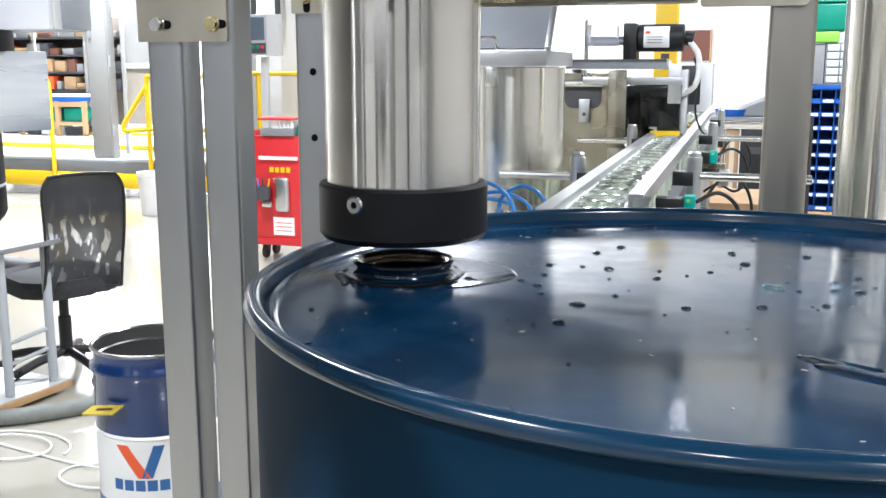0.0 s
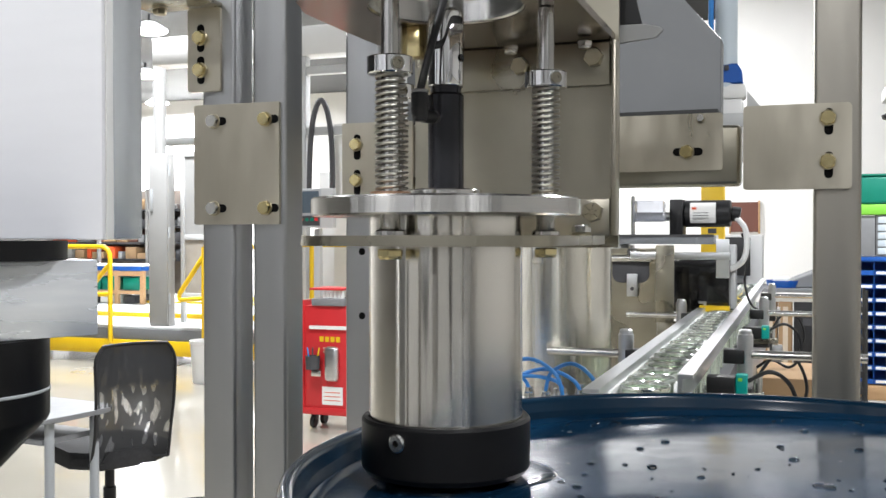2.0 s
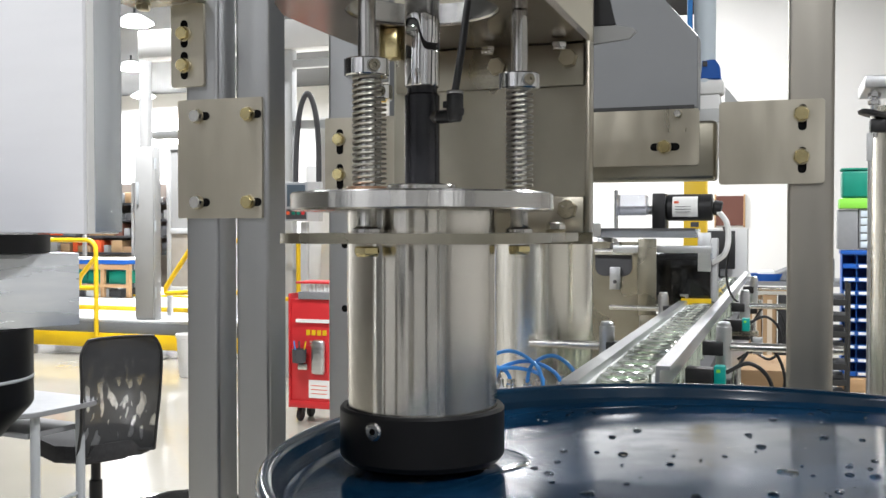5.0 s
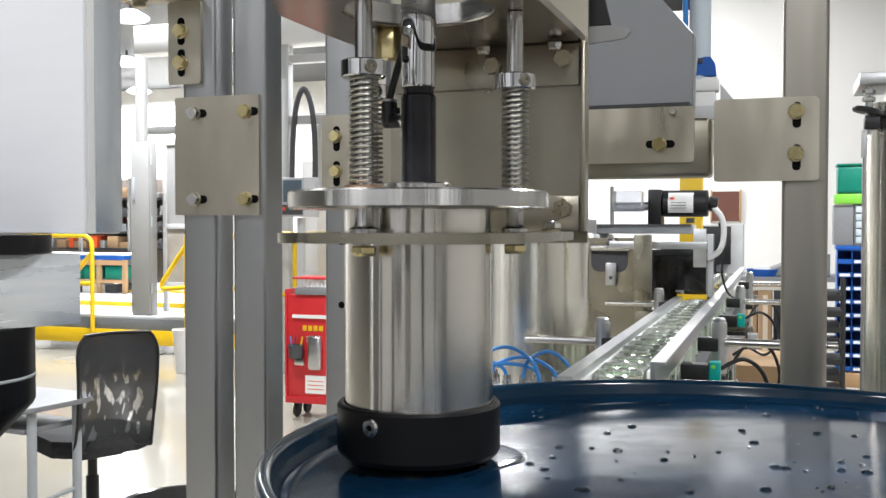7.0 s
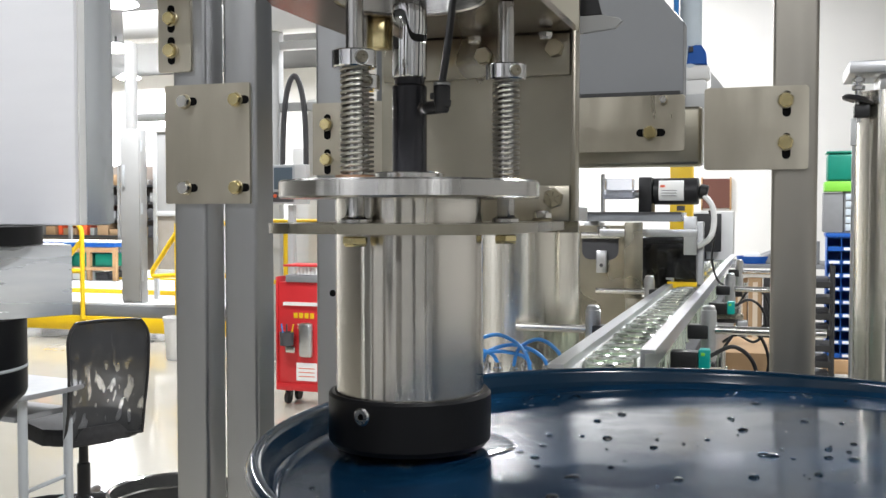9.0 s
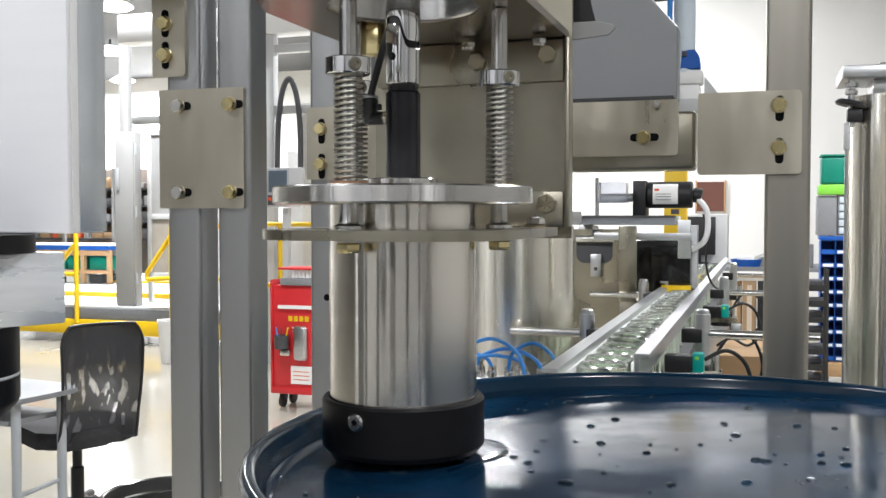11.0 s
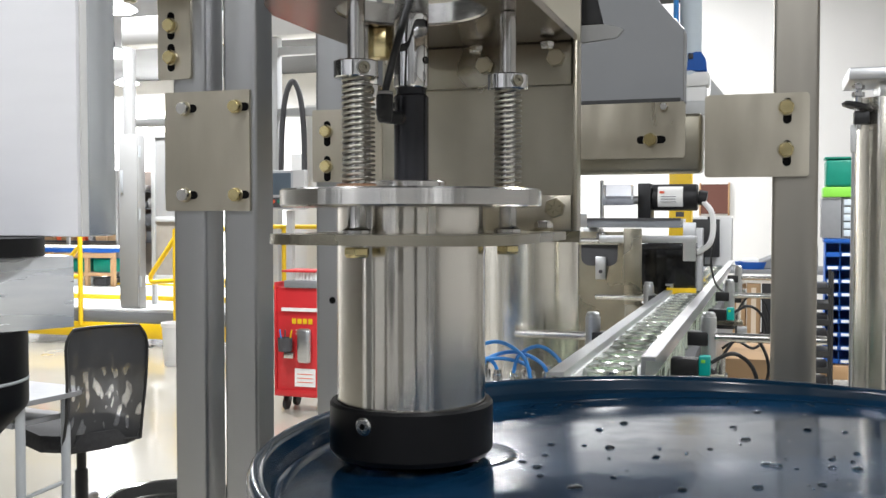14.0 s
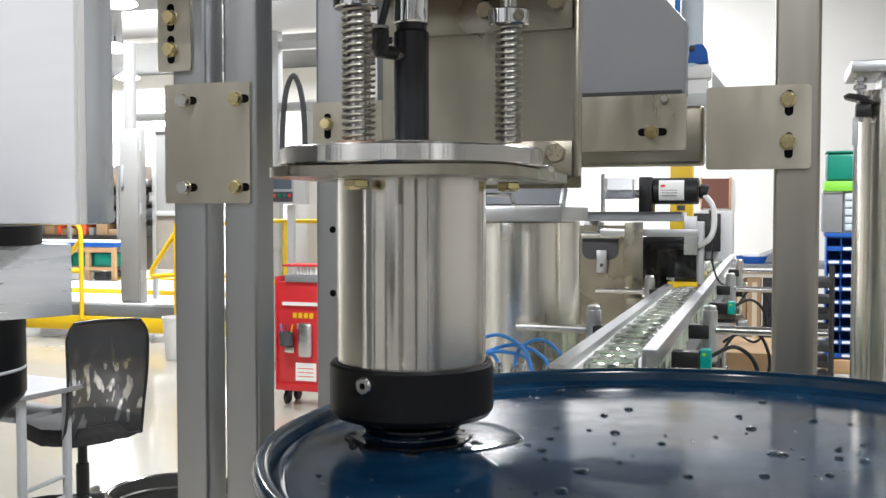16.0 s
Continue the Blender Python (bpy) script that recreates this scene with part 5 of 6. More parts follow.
def build_bins():
    r = thing("bin_rack", "blue plastic parts bin rack with white labels", "bin rack", 0.371, 7.0, 0.0)
    cols, rows, w, h = 5, 9, 0.0885, 0.0875
    z0 = 0.50
    part("back", box(B(), 0, cols * w, 0.12, 0.125, z0, z0 + rows * h), BLUE_BIN, r)
    for i in range(cols + 1):
        part("divider", box(B(), i * w - 0.002, i * w + 0.002, -0.1, 0.1195, z0, z0 + rows * h), BLUE_BIN, r)
    for j in range(rows + 1):
        part("shelf", box(B(), 0.0025, cols * w - 0.0025, -0.1, 0.1195, z0 + j * h - 0.003, z0 + j * h + 0.003), BLUE_BIN, r)
    for j in range(rows):
        for i in range(cols):
            bm = box(B(), i * w + 0.004, (i + 1) * w - 0.004, -0.112, -0.107, z0 + j * h + 0.001, z0 + j * h + 0.030)
            part("bin_front", bm, BLUE_BIN, r)
            if 0 < j < rows - 1 or i % 2:
                bm = box(B(), i * w + 0.012, (i + 1) * w - 0.012, -0.1135, -0.1125, z0 + j * h + 0.006, z0 + j * h + 0.024)
                part("label", bm, PAPER, r, "white bin label")
    part("top", box(B(), -0.01, cols * w + 0.01, -0.11, 0.13, z0 + rows * h + 0.004, z0 + rows * h + 0.03, 0.003), BLUE_BIN, r)
    part("base", box(B(), -0.02, cols * w + 0.02, -0.16, 0.16, 0.40, 0.49, 0.004), WOOD, r, "pine base board")
    for x in (0.03, 0.4):
        part("caster", rod(B(), (x - 0.015, -0.1, 0.05), (x + 0.015, -0.1, 0.05), 0.05, 20), BLACK_RUBBER, r)
        part("caster_fork", box(B(), x - 0.03, x + 0.03, -0.06, 0.1, 0.0, 0.3995), DARK, r)
    d = thing("drawer_cabinet", "grey small parts drawer cabinet on the bin rack", "drawer cabinet", 0.345, 7.0, 1.3225)
    part("case", box(B(), 0, 0.12, -0.1, 0.1, 0, 0.26, 0.003), GREY_TABLE, d)
    part("case", box(B(), 0.125, 0.30, -0.1, 0.1, 0, 0.265, 0.003), GREY_TABLE, d)
    for j in range(5):
        part("drawer", box(B(), 0.135, 0.205, -0.108, -0.1005, 0.012 + 0.05 * j, 0.052 + 0.05 * j, 0.003), PALE, d)
        part("drawer", box(B(), 0.215, 0.29, -0.108, -0.1005, 0.012 + 0.05 * j, 0.052 + 0.05 * j, 0.003), PALE, d)
    g = thing("green_bin", "green plastic bin on a lime tray", "bin", 0.50, 6.98, 1.6565)
    part("tub", box(B(), -0.135, 0.09, -0.1, 0.1, 0, 0.18, 0.02, 3), GREEN_BIN, g)
    part("lip", box(B(), -0.140, 0.095, -0.105, 0.105, 0.181, 0.195, 0.004), GREEN_BIN, g)
    g = thing("lime_bin", "low lime green plastic tray on the drawer cabinet", "bin", 0.485, 6.98, 1.5885)
    part("tub", box(B(), -0.135, 0.06, -0.1, 0.1, 0, 0.067, 0.01, 2), LIME, g)
    k = thing("wire_rack", "black wire rack beside the bins", "rack", 0.340, 6.70, 0.0)
    for x in (-0.075, 0.055):
        for y in (-0.15, 0.13):
            part("upright", rod(B(), (x, y, 0.10), (x, y, 1.12), 0.009, 10), BLACK_RUBBER, k)
            part("caster", rod(B(), (x - 0.012, y, 0.045), (x + 0.012, y, 0.045), 0.045, 18), BLACK_RUBBER, k)
            part("caster_fork", box(B(), x - 0.016, x + 0.016, y - 0.012, y + 0.012, 0.046, 0.0995), BLACK_RUBBER, k)
    for j in range(9):
        tray = box(B(), -0.064, 0.044, -0.15, 0.12, 0.0, 0.006)
        box(tray, -0.064, 0.044, -0.153, -0.147, 0.0062, 0.040)
        tray.transform(Matrix.Translation((0, 0, 0.20 + 0.10 * j)) @ pose(0, 0, 0, 8))
        part("tray", tray, BLACK_RUBBER, k, "tilted black tray")
        if j % 3 != 1:
            part("stored_item", box(B(), -0.05, 0.03, -0.10, 0.05, 0.213 + 0.10 * j, 0.245 + 0.10 * j, 0.004), DARK, k)


# ---- background left ----
def build_keg():
    k = thing("keg_drum", "open blue and white steel keg drum on the floor", "keg", -1.808, 2.69, 0.0)
    r = 0.196
    bm = lathe(B(), [(0, 0.005), (r - 0.008, 0.005), (r, 0.012), (r, 0.284), (r + 0.006, 0.292), (r, 0.30)], 96)
    part("lower_body", bm, WHITE_PAINT, k, "white lower half")
    bm = lathe(B(), [(r, 0.30), (r, 0.476), (r + 0.007, 0.488), (r + 0.009, 0.496), (r + 0.007, 0.504), (r, 0.514), (r - 0.004, 0.53), (r + 0.002, 0.552)], 96)
    part("upper_body", bm, KEG_BLUE, k, "glossy blue upper half")
    bm = lathe(B(), [(r + 0.002, 0.552), (r + 0.006, 0.556), (r + 0.005, 0.563), (r - 0.002, 0.565), (r - 0.006, 0.560)], 96)
    part("rim", bm, STEEL_TURNED, k, "bare steel rim")
    bm = lathe(B(), [(r - 0.006, 0.560), (r - 0.006, 0.45), (r - 0.01, 0.02), (0, 0.02)], 96)
    part("inside", bm, KEG_INSIDE, k, "bare steel inside")
    bm = lathe(B(), [(r - 0.0066, 0.51), (r - 0.012, 0.515), (r - 0.0066, 0.52)], 64)
    part("bead", bm, STEEL_TURNED, k)

    def decal(name, pts, material, label=""):
        """A flat printed shape laid on the keg: pts are (angle in degrees, height)."""
        bm = B()
        vs = []
        q = r + 0.0012
        for a, h in pts:
            vs.append(bm.verts.new((q * math.cos(radians(a)), q * math.sin(radians(a)), h)))
        bm.faces.new(vs)
        bmesh.ops.subdivide_edges(bm, edges=bm.edges[:], cuts=1)
        for vt in bm.verts:
            s = q / max(math.hypot(vt.co.x, vt.co.y), 1e-6)
            vt.co.x, vt.co.y = vt.co.x * s, vt.co.y * s
        return part(name, bm, material, k, label)
    a0 = 262
    for i in range(3):
        decal("orange_shape", [(a0 + i * 7, 0.272 - i * 0.036), (a0 + 12 + i * 7, 0.272 - i * 0.036), (a0 + 19 + i * 7, 0.236 - i * 0.036), (a0 + 7 + i * 7, 0.236 - i * 0.036)], ORANGE_INK, "orange slanted printed shape")
    for i in range(3):
        decal("blue_shape", [(a0 + 36 - i * 4, 0.272 - i * 0.036), (a0 + 46 - i * 4, 0.272 - i * 0.036), (a0 + 42 - i * 4, 0.236 - i * 0.036), (a0 + 32 - i * 4, 0.236 - i * 0.036)], BLUE_INK, "blue slanted printed shape")
    for i in range(5):
        decal("printed_bar", [(a0 - 4 + i * 11, 0.122), (a0 + 5 + i * 11, 0.122), (a0 + 5 + i * 11, 0.158), (a0 - 4 + i * 11, 0.158)], BLUE_INK)
    bm = lathe(B(), [(r + 0.0006, 0.012), (r + 0.0006, 0.075)], 96)
    part("base_band", bm, BLUE_INK, k)


def build_chair():
    c = thing("office_chair", "black mesh back office chair on a five star base", "chair", -3.025, 3.785, 0.0, 241)
    for k in range(5):
        a = radians(72 * k + 20)
        bm = B()
        pts = [(0.03 * math.cos(a), 0.03 * math.sin(a), 0.115), (0.18 * math.cos(a), 0.18 * math.sin(a), 0.10), (0.30 * math.cos(a), 0.30 * math.sin(a), 0.075)]
        pipe(bm, pts, 0.021, 10)
        part("base_arm", bm, BLACK_PLASTIC, c)
        for s in (-0.016, 0.016):
            o = Vector((-math.sin(a), math.cos(a), 0)) * s
            p = Vector((0.31 * math.cos(a), 0.31 * math.sin(a), 0.030)) + o
            q = o.normalized() * 0.009
            part("caster", rod(B(), p - q, p + q, 0.030, 18), BLACK_RUBBER, c)
    part("gas_lift", lathe(B(), [(0, 0.09), (0.030, 0.09), (0.030, 0.28), (0.022, 0.285), (0.022, 0.40), (0, 0.40)], 24), BLACK_PLASTIC, c)
    bm = prism(B(), round_rect(-0.23, 0.23, -0.26, 0.21, 0.10, 6), 0.415, 0.49, None, 0.02)
    part("seat", bm, MESH_BLACK, c, "black padded seat")
    part("mechanism", box(B(), -0.1, 0.1, -0.1, 0.12, 0.385, 0.414, 0.006), BLACK_PLASTIC, c)
    # back: a curved shell with openings low down
    def spot(i, j, off=0.0):
        x = -0.190 + 0.38 * i / 24
        zz = 0.44 + 0.53 * j / 24
        narrow = 1 - 0.10 * (1 - j / 24) - (0.22 * max(0, (j - 19) / 5) ** 2.6) + 0.05 * max(0, (6 - j) / 6)
        y = 0.235 + 0.06 * (j / 24) - 0.05 * (1 - (x / 0.19) ** 2) + 0.03 * math.sin(3.1 * j / 24) + off
        return (x * narrow, y, zz)
    bm = B()
    grid = [[bm.verts.new(spot(i, j)) for j in range(25)] for i in range(25)]
    for i in range(24):
        for j in range(24):
            bm.faces.new((grid[i][j], grid[i + 1][j], grid[i + 1][j + 1], grid[i][j + 1]))
    ob = part("backrest", bm, MESH_NET, c, "see-through black mesh back")
    bm = B()
    edge = [spot(0, j) for j in range(0, 25)] + [spot(i, 24) for i in range(1, 25)] + [spot(24, j) for j in range(23, -1, -1)] + [spot(i, 0) for i in range(23, -1, -1)]
    pipe(bm, edge, 0.007, 8)
    part("back_frame", bm, BLACK_PLASTIC, c)
    return c


def build_stand_table():
    t = thing("stand_table", "small grey topped stand with tube legs on a board", "table", -3.20, 3.45, 0.0, -8)
    part("top", prism(B(), round_rect(-0.6, 0.345, -0.24, 0.23, 0.11, 8), 0.678, 0.700, None, 0.004), GREY_TABLE, t)
    for x, y in ((0.285, -0.12), (0.290, 0.115), (-0.5, -0.12), (-0.5, 0.115)):
        part("leg", rod(B(), (x, y, 0.056), (x, y, 0.6775), 0.020, 16), GREY_TUBE, t)
    part("shelf", box(B(), -0.52, 0.262, -0.14, 0.14, 0.575, 0.60, 0.004), GREY_TABLE, t)
    for z in (0.19, 0.28):
        part("stretcher", rod(B(), (0.285, -0.11, z), (0.288, 0.105, z + 0.02), 0.009, 12), GREY_TUBE, t)
    part("board", box(B(), -0.7, 0.345, -0.30, 0.17, 0.02, 0.0515, 0.003), WOOD, t, "worn wooden board")
    part("board_cover", box(B(), -0.69, 0.335, -0.29, 0.16, 0.0518, 0.055, 0.001), PALE_GREY, t, "grey board cover")
    for x in (-0.6, 0.28):
        for y in (-0.24, 0.12):
            part("caster", rod(B(), (x - 0.01, y, 0.0095), (x + 0.01, y, 0.0095), 0.0095, 12), BLACK_RUBBER, t)


def build_floor_clutter():
    h = thing("floor_hose", "thick grey hose lying on the floor", "hose", -2.9, 3.0, 0.0)
    bm = pipe(B(), curve_pts([(-0.9, -0.30, 0.034), (-0.3, -0.08, 0.034), (0.07, 0.11, 0.034), (0.2, 0.21, 0.034), (0.33, 0.36, 0.034), (0.5, 0.55, 0.034)], 10), 0.034, 16)
    part("hose", bm, GREY_HOSE, h)
    t = thing("yellow_tool", "flat yellow slotted tool leaning on the keg", "hand tool", -1.845, 2.468, 0.0, -4)
    m = Matrix.Translation((0, 0, 0.392)) @ pose(0, 0, 0, 30, -8, 0)
    bm = prism(B(), [(-0.085, -0.018), (0.035, -0.018), (0.058, 0.018), (-0.060, 0.018)], -0.004, 0.004, m, 0.001)
    part("blade", bm, CLOTH_TAPE, t)
    bm = prism(B(), round_rect(-0.035, 0.028, -0.0045, 0.0045, 0.004), 0.0042, 0.0050, m)
    part("slot", bm, BROWN, t)
    for u, v, r in ((-2.62, 2.92, 0.19), (-2.10, 2.78, 0.15)):
        c = thing("cable_coil", "loose coil of white cable on the floor", "cable", u, v, 0.0, 0, "cable coils on the floor")
        pts = []
        for k in range(44):
            a = radians(k * 11.5)
            q = r * (1 + 0.10 * math.sin(a * 0.7)) - 0.0012 * k
            pts.append((q * math.cos(a) * 1.25, q * math.sin(a) * 0.8, 0.006 + 0.0002 * k))
        pts += [(pts[-1][0] - 0.15 * k, pts[-1][1] + 0.03 * k, 0.006) for k in range(1, 5)]
        part("cable", pipe(B(), curve_pts(pts, 2), 0.0045, 8), WHITE_PAINT, c)


def build_cart():
    c = thing("tool_cart", "red steel tool cart with pockets and trays", "tool cart", -3.28, 6.75, 0.0)
    part("cabinet", box(B(), -0.22, 0.22, -0.14, 0.14, 0.112, 0.93, 0.008), RED, c)
    part("lip", box(B(), -0.225, 0.225, -0.155, -0.1405, 0.112, 0.165, 0.006), RED, c)
    part("side_lip", box(B(), -0.235, -0.2205, -0.155, 0.14, 0.112, 0.97, 0.004), RED, c)
    for x in (-0.17, 0.17):
        part("caster", rod(B(), (x - 0.015, -0.08, 0.048), (x + 0.015, -0.08, 0.048), 0.048, 20), BLACK_RUBBER, c)
        part("caster_fork", box(B(), x - 0.022, x + 0.022, -0.09, -0.04, 0.06, 0.1115), DARK, c)
        part("caster", rod(B(), (x - 0.015, 0.09, 0.048), (x + 0.015, 0.09, 0.048), 0.048, 20), BLACK_RUBBER, c)
    part("ledge", box(B(), -0.17, 0.14, -0.16, -0.1405, 0.755, 0.78), PAPER, c, "white ledge strip")
    for k in range(4):
        part("yellow_mark", box(B(), -0.09 + k * 0.045, -0.058 + k * 0.045, -0.1445, -0.1408, 0.66, 0.70), YELLOW, c)
    for k in range(2):
        part("pale_line", box(B(), -0.06, 0.06, -0.1445, -0.1408, 0.605 - 0.025 * k, 0.618 - 0.025 * k), CLOTH_PALE, c)
    part("pen_cup", lathe(B(), [(0, 0.46), (0.05, 0.46), (0.055, 0.56), (0.05, 0.56), (0.045, 0.47), (0, 0.47)], 24, -0.12, -0.20), DARK, c)
    for k, m in ((-0.02, BLUE_HOSE), (0.0, DARK), (0.025, YELLOW)):
        part("pen", rod(B(), (-0.12 + k, -0.20, 0.475), (-0.12 + k * 2.2, -0.20, 0.62), 0.006, 8), m, c)
    part("paper_note", box(B(), -0.07, 0.10, -0.1445, -0.1408, 0.19, 0.325), PAPER, c, "white paper note")
    for k in range(3):
        part("note_line", box(B(), -0.05, 0.08, -0.1455, -0.1447, 0.22 + 0.03 * k, 0.226 + 0.03 * k), ORANGE_INK, c)
    part("pouch", box(B(), -0.035, 0.075, -0.19, -0.1408, 0.37, 0.63, 0.025, 3), ALUMINIUM, c, "grey metal holder")
    part("clip", box(B(), -0.15, -0.07, -0.17, -0.1408, 0.40, 0.45, 0.006), ZINC, c)
    part("top_tray", box(B(), -0.15, 0.12, -0.16, 0.1, 0.9305, 0.985, 0.006), GREY_TABLE, c)
    part("tray_lid", box(B(), -0.18, 0.10, -0.14, 0.1, 1.045, 1.062, 0.004), RED, c)
    for k in range(6):
        part("bottle", lathe(B(), [(0, 0.9855), (0.014, 0.9855), (0.014, 1.02), (0.006, 1.032), (0.006, 1.044), (0, 1.044)], 12, -0.07 + 0.03 * k, -0.10), PAPER, c)
    part("green_box", box(B(), 0.125, 0.215, -0.12, 0.05, 0.9305, 1.01, 0.004), GREEN_BIN, c)
    part("spray_can", lathe(B(), [(0, 0.9305), (0.03, 0.9305), (0.03, 1.12), (0.016, 1.13), (0.016, 1.15), (0, 1.15)], 18, 0.10, 0.115), DARK, c)


def build_platform():
    p = thing("work_platform", "white decked platform with yellow steel skirt and rails", "platform", -7.2, 9.3, 0.0)
    part("deck", box(B(), -3.2, 2.0, 0.0, 3.4, 0.40, 0.43, 0.004), DECK, p)
    part("skirt", box(B(), -3.2, 2.0, -0.03, -0.001, 0.11, 0.275, 0.004), YELLOW, p, "yellow steel skirt")
    part("edge_beam", box(B(), -3.2, 2.0, -0.02, 0.1, 0.2755, 0.3995, 0.004), GREY_PAINT, p, "grey edge beam")
    part("floor_strip", box(B(), -3.2, 2.0, 1.05, 1.2, 0.4305, 0.485), YELLOW, p, "yellow strip on the deck")
    part("rear_strip", box(B(), -3.2, 2.0, 3.3, 3.4, 0.4305, 0.46), YELLOW, p)
    for x in (-3.0, -1.5, 0.2, 1.9):
        for y in (0.1, 3.2):
            part("foot", lathe(B(), [(0, 0), (0.06, 0), (0.06, 0.02), (0.02, 0.03), (0.02, 0.3995), (0, 0.3995)], 18, x, y), ZINC, p)
    rails = ([(-1.2, -0.058, 1.33), (-0.30, -0.058, 1.33), (-0.245, -0.058, 1.318), (-0.205, -0.058, 1.29), (-0.181, -0.058, 1.25), (-0.175, -0.058, 1.19), (-0.175, -0.058, 0.24)],
             [(-0.175, -0.058, 1.14), (-0.375, -0.058, 0.93), (-0.405, -0.058, 0.87), (-0.41, -0.058, 0.79)],
             [(-1.2, -0.058, 0.785), (-0.185, -0.058, 0.785)],
             [(1.07, -0.058, 1.33), (1.07, -0.058, 0.24)],
             [(1.06, -0.058, 1.22), (0.765, -0.058, 0.825), (0.75, -0.058, 0.79), (0.755, -0.058, 0.755), (0.785, -0.058, 0.745), (1.06, -0.058, 0.765)],
             [(1.08, -0.058, 1.33), (2.0, -0.058, 1.33)], [(1.08, -0.058, 0.77), (2.0, -0.058, 0.77)], [(1.95, -0.058, 1.32), (1.95, -0.058, 0.24)])
    for pts in rails:
        part("guard_rail", pipe(B(), pts, 0.027, 12), YELLOW, p, "yellow tube guard rail")
    c = thing("control_cabinet", "tall light grey control cabinet on the platform", "cabinet", -6.69, 9.56, 0.4310)
    part("case", box(B(), -0.235, 0.02, -0.2, -0.08, 0, 1.95, 0.006), CAB_GREY, c)
    part("door", box(B(), -0.228, 0.012, -0.222, -0.2005, 0.03, 1.92, 0.004), CAB_GREY, c)
    part("latch", box(B(), -0.20, -0.17, -0.235, -0.2225, 1.30, 1.55, 0.003), GREY_TUBE, c)
    for z in (0.25, 1.0, 1.7):
        part("hinge", rod(B(), (0.032, -0.2, z), (0.032, -0.2, z + 0.12), 0.012, 12), GREY_TUBE, c)
    g = thing("glazed_enclosure", "grey framed enclosure with clear panels", "enclosure", -6.43, 9.7, 0.4505)
    for x in (-0.32, 0.55):
        part("upright", box(B(), x, x + 0.05, 0, 0.05, 0, 2.0, 0.003), PALE_GREY, g)
    for z in (0.28, 0.955, 1.92):
        part("rail", box(B(), -0.2695, 0.5495, 0, 0.05, z, z + 0.06, 0.003), PALE_GREY, g)
    part("mid_panel", box(B(), -0.2695, 0.5495, 0.02, 0.03, 0.3405, 0.9545), TAN_PANEL, g, "dull tan lower panel")
    part("upper_panel", box(B(), -0.2695, 0.5495, 0.02, 0.03, 1.0155, 1.9195), CAB_GREY, g)


def build_shelves():
    s = thing("storage_shelf", "steel storage shelving full of parts and boxes", "shelving", -10.6, 13.2, 0.0)
    for x in (-1.2, -0.2, 0.75, 1.6):
        part("upright", box(B(), x, x + 0.05, 0, 0.05, 0, 2.2), CAB_GREY, s)
    part("back_panel", box(B(), -1.2, 1.65, 0.501, 0.52, 0.5, 2.2), SHELF_BACK, s, "dull brown back panel")
    rng = random.Random(21)
    mats = [CARD, BROWN, GREY_TABLE, CARD, PAPER, GREY_TABLE, ORANGE_INK, CAB_GREY, CARD, PALE_GREY, DARK, BROWN]
    for j, z in enumerate((1.05, 1.32, 1.58, 1.85)):
        part("shelf", box(B(), -1.2, 1.65, 0.051, 0.5, z, z + 0.03), DARK, s)
        x = -1.15
        while x < 1.5:
            w, h = rng.uniform(0.08, 0.28), rng.uniform(0.08, 0.20)
            part("stored_item", box(B(), x, x + w, 0.06, 0.4, z + 0.031, z + 0.031 + h, 0.006), rng.choice(mats), s)
            x += w + rng.uniform(0.01, 0.08)
    t = thing("packing_bench", "pine packing bench with blue top and green bins", "bench", -10.1, 12.6, 0.431)
    part("top", box(B(), -0.9, 0.9, -0.35, 0.35, 0.50, 0.56, 0.004), BLUE_BIN, t, "blue bench top")
    part("cap", box(B(), -0.9, 0.9, -0.34, 0.35, 0.5605, 0.585, 0.003), PAPER, t)
    for x in (-0.9, -0.25, 0.40, 0.86):
        part("post", box(B(), x, x + 0.06, -0.35, -0.29, 0, 0.4995), WOOD, t)
    part("rail", box(B(), -0.9, 0.92, -0.352, -0.3505, 0.42, 0.49), WOOD, t)
    part("rail", box(B(), -0.9, 0.92, -0.352, -0.3505, 0.15, 0.20), WOOD, t)
    for x in (-0.6, -0.15, 0.1, 0.52):
        part("green_bin", box(B(), x - 0.02, x + 0.28, -0.28, 0.2, 0.205, 0.40, 0.01), GREEN_BIN, t, "green plastic bin")
        part("low_item", box(B(), x - 0.02, x + 0.2, -0.28, 0.2, 0.001, 0.12, 0.01), rng.choice((DARK, PAPER, DARK)), t)
    b = thing("white_bucket", "white plastic bucket on the floor", "bucket", -5.52, 8.36, 0.0)
    part("pail", lathe(B(), [(0, 0), (0.13, 0), (0.155, 0.38), (0.165, 0.385), (0.165, 0.42), (0.15, 0.42), (0.125, 0.02), (0, 0.02)], 36), WHITE_PAINT, b)


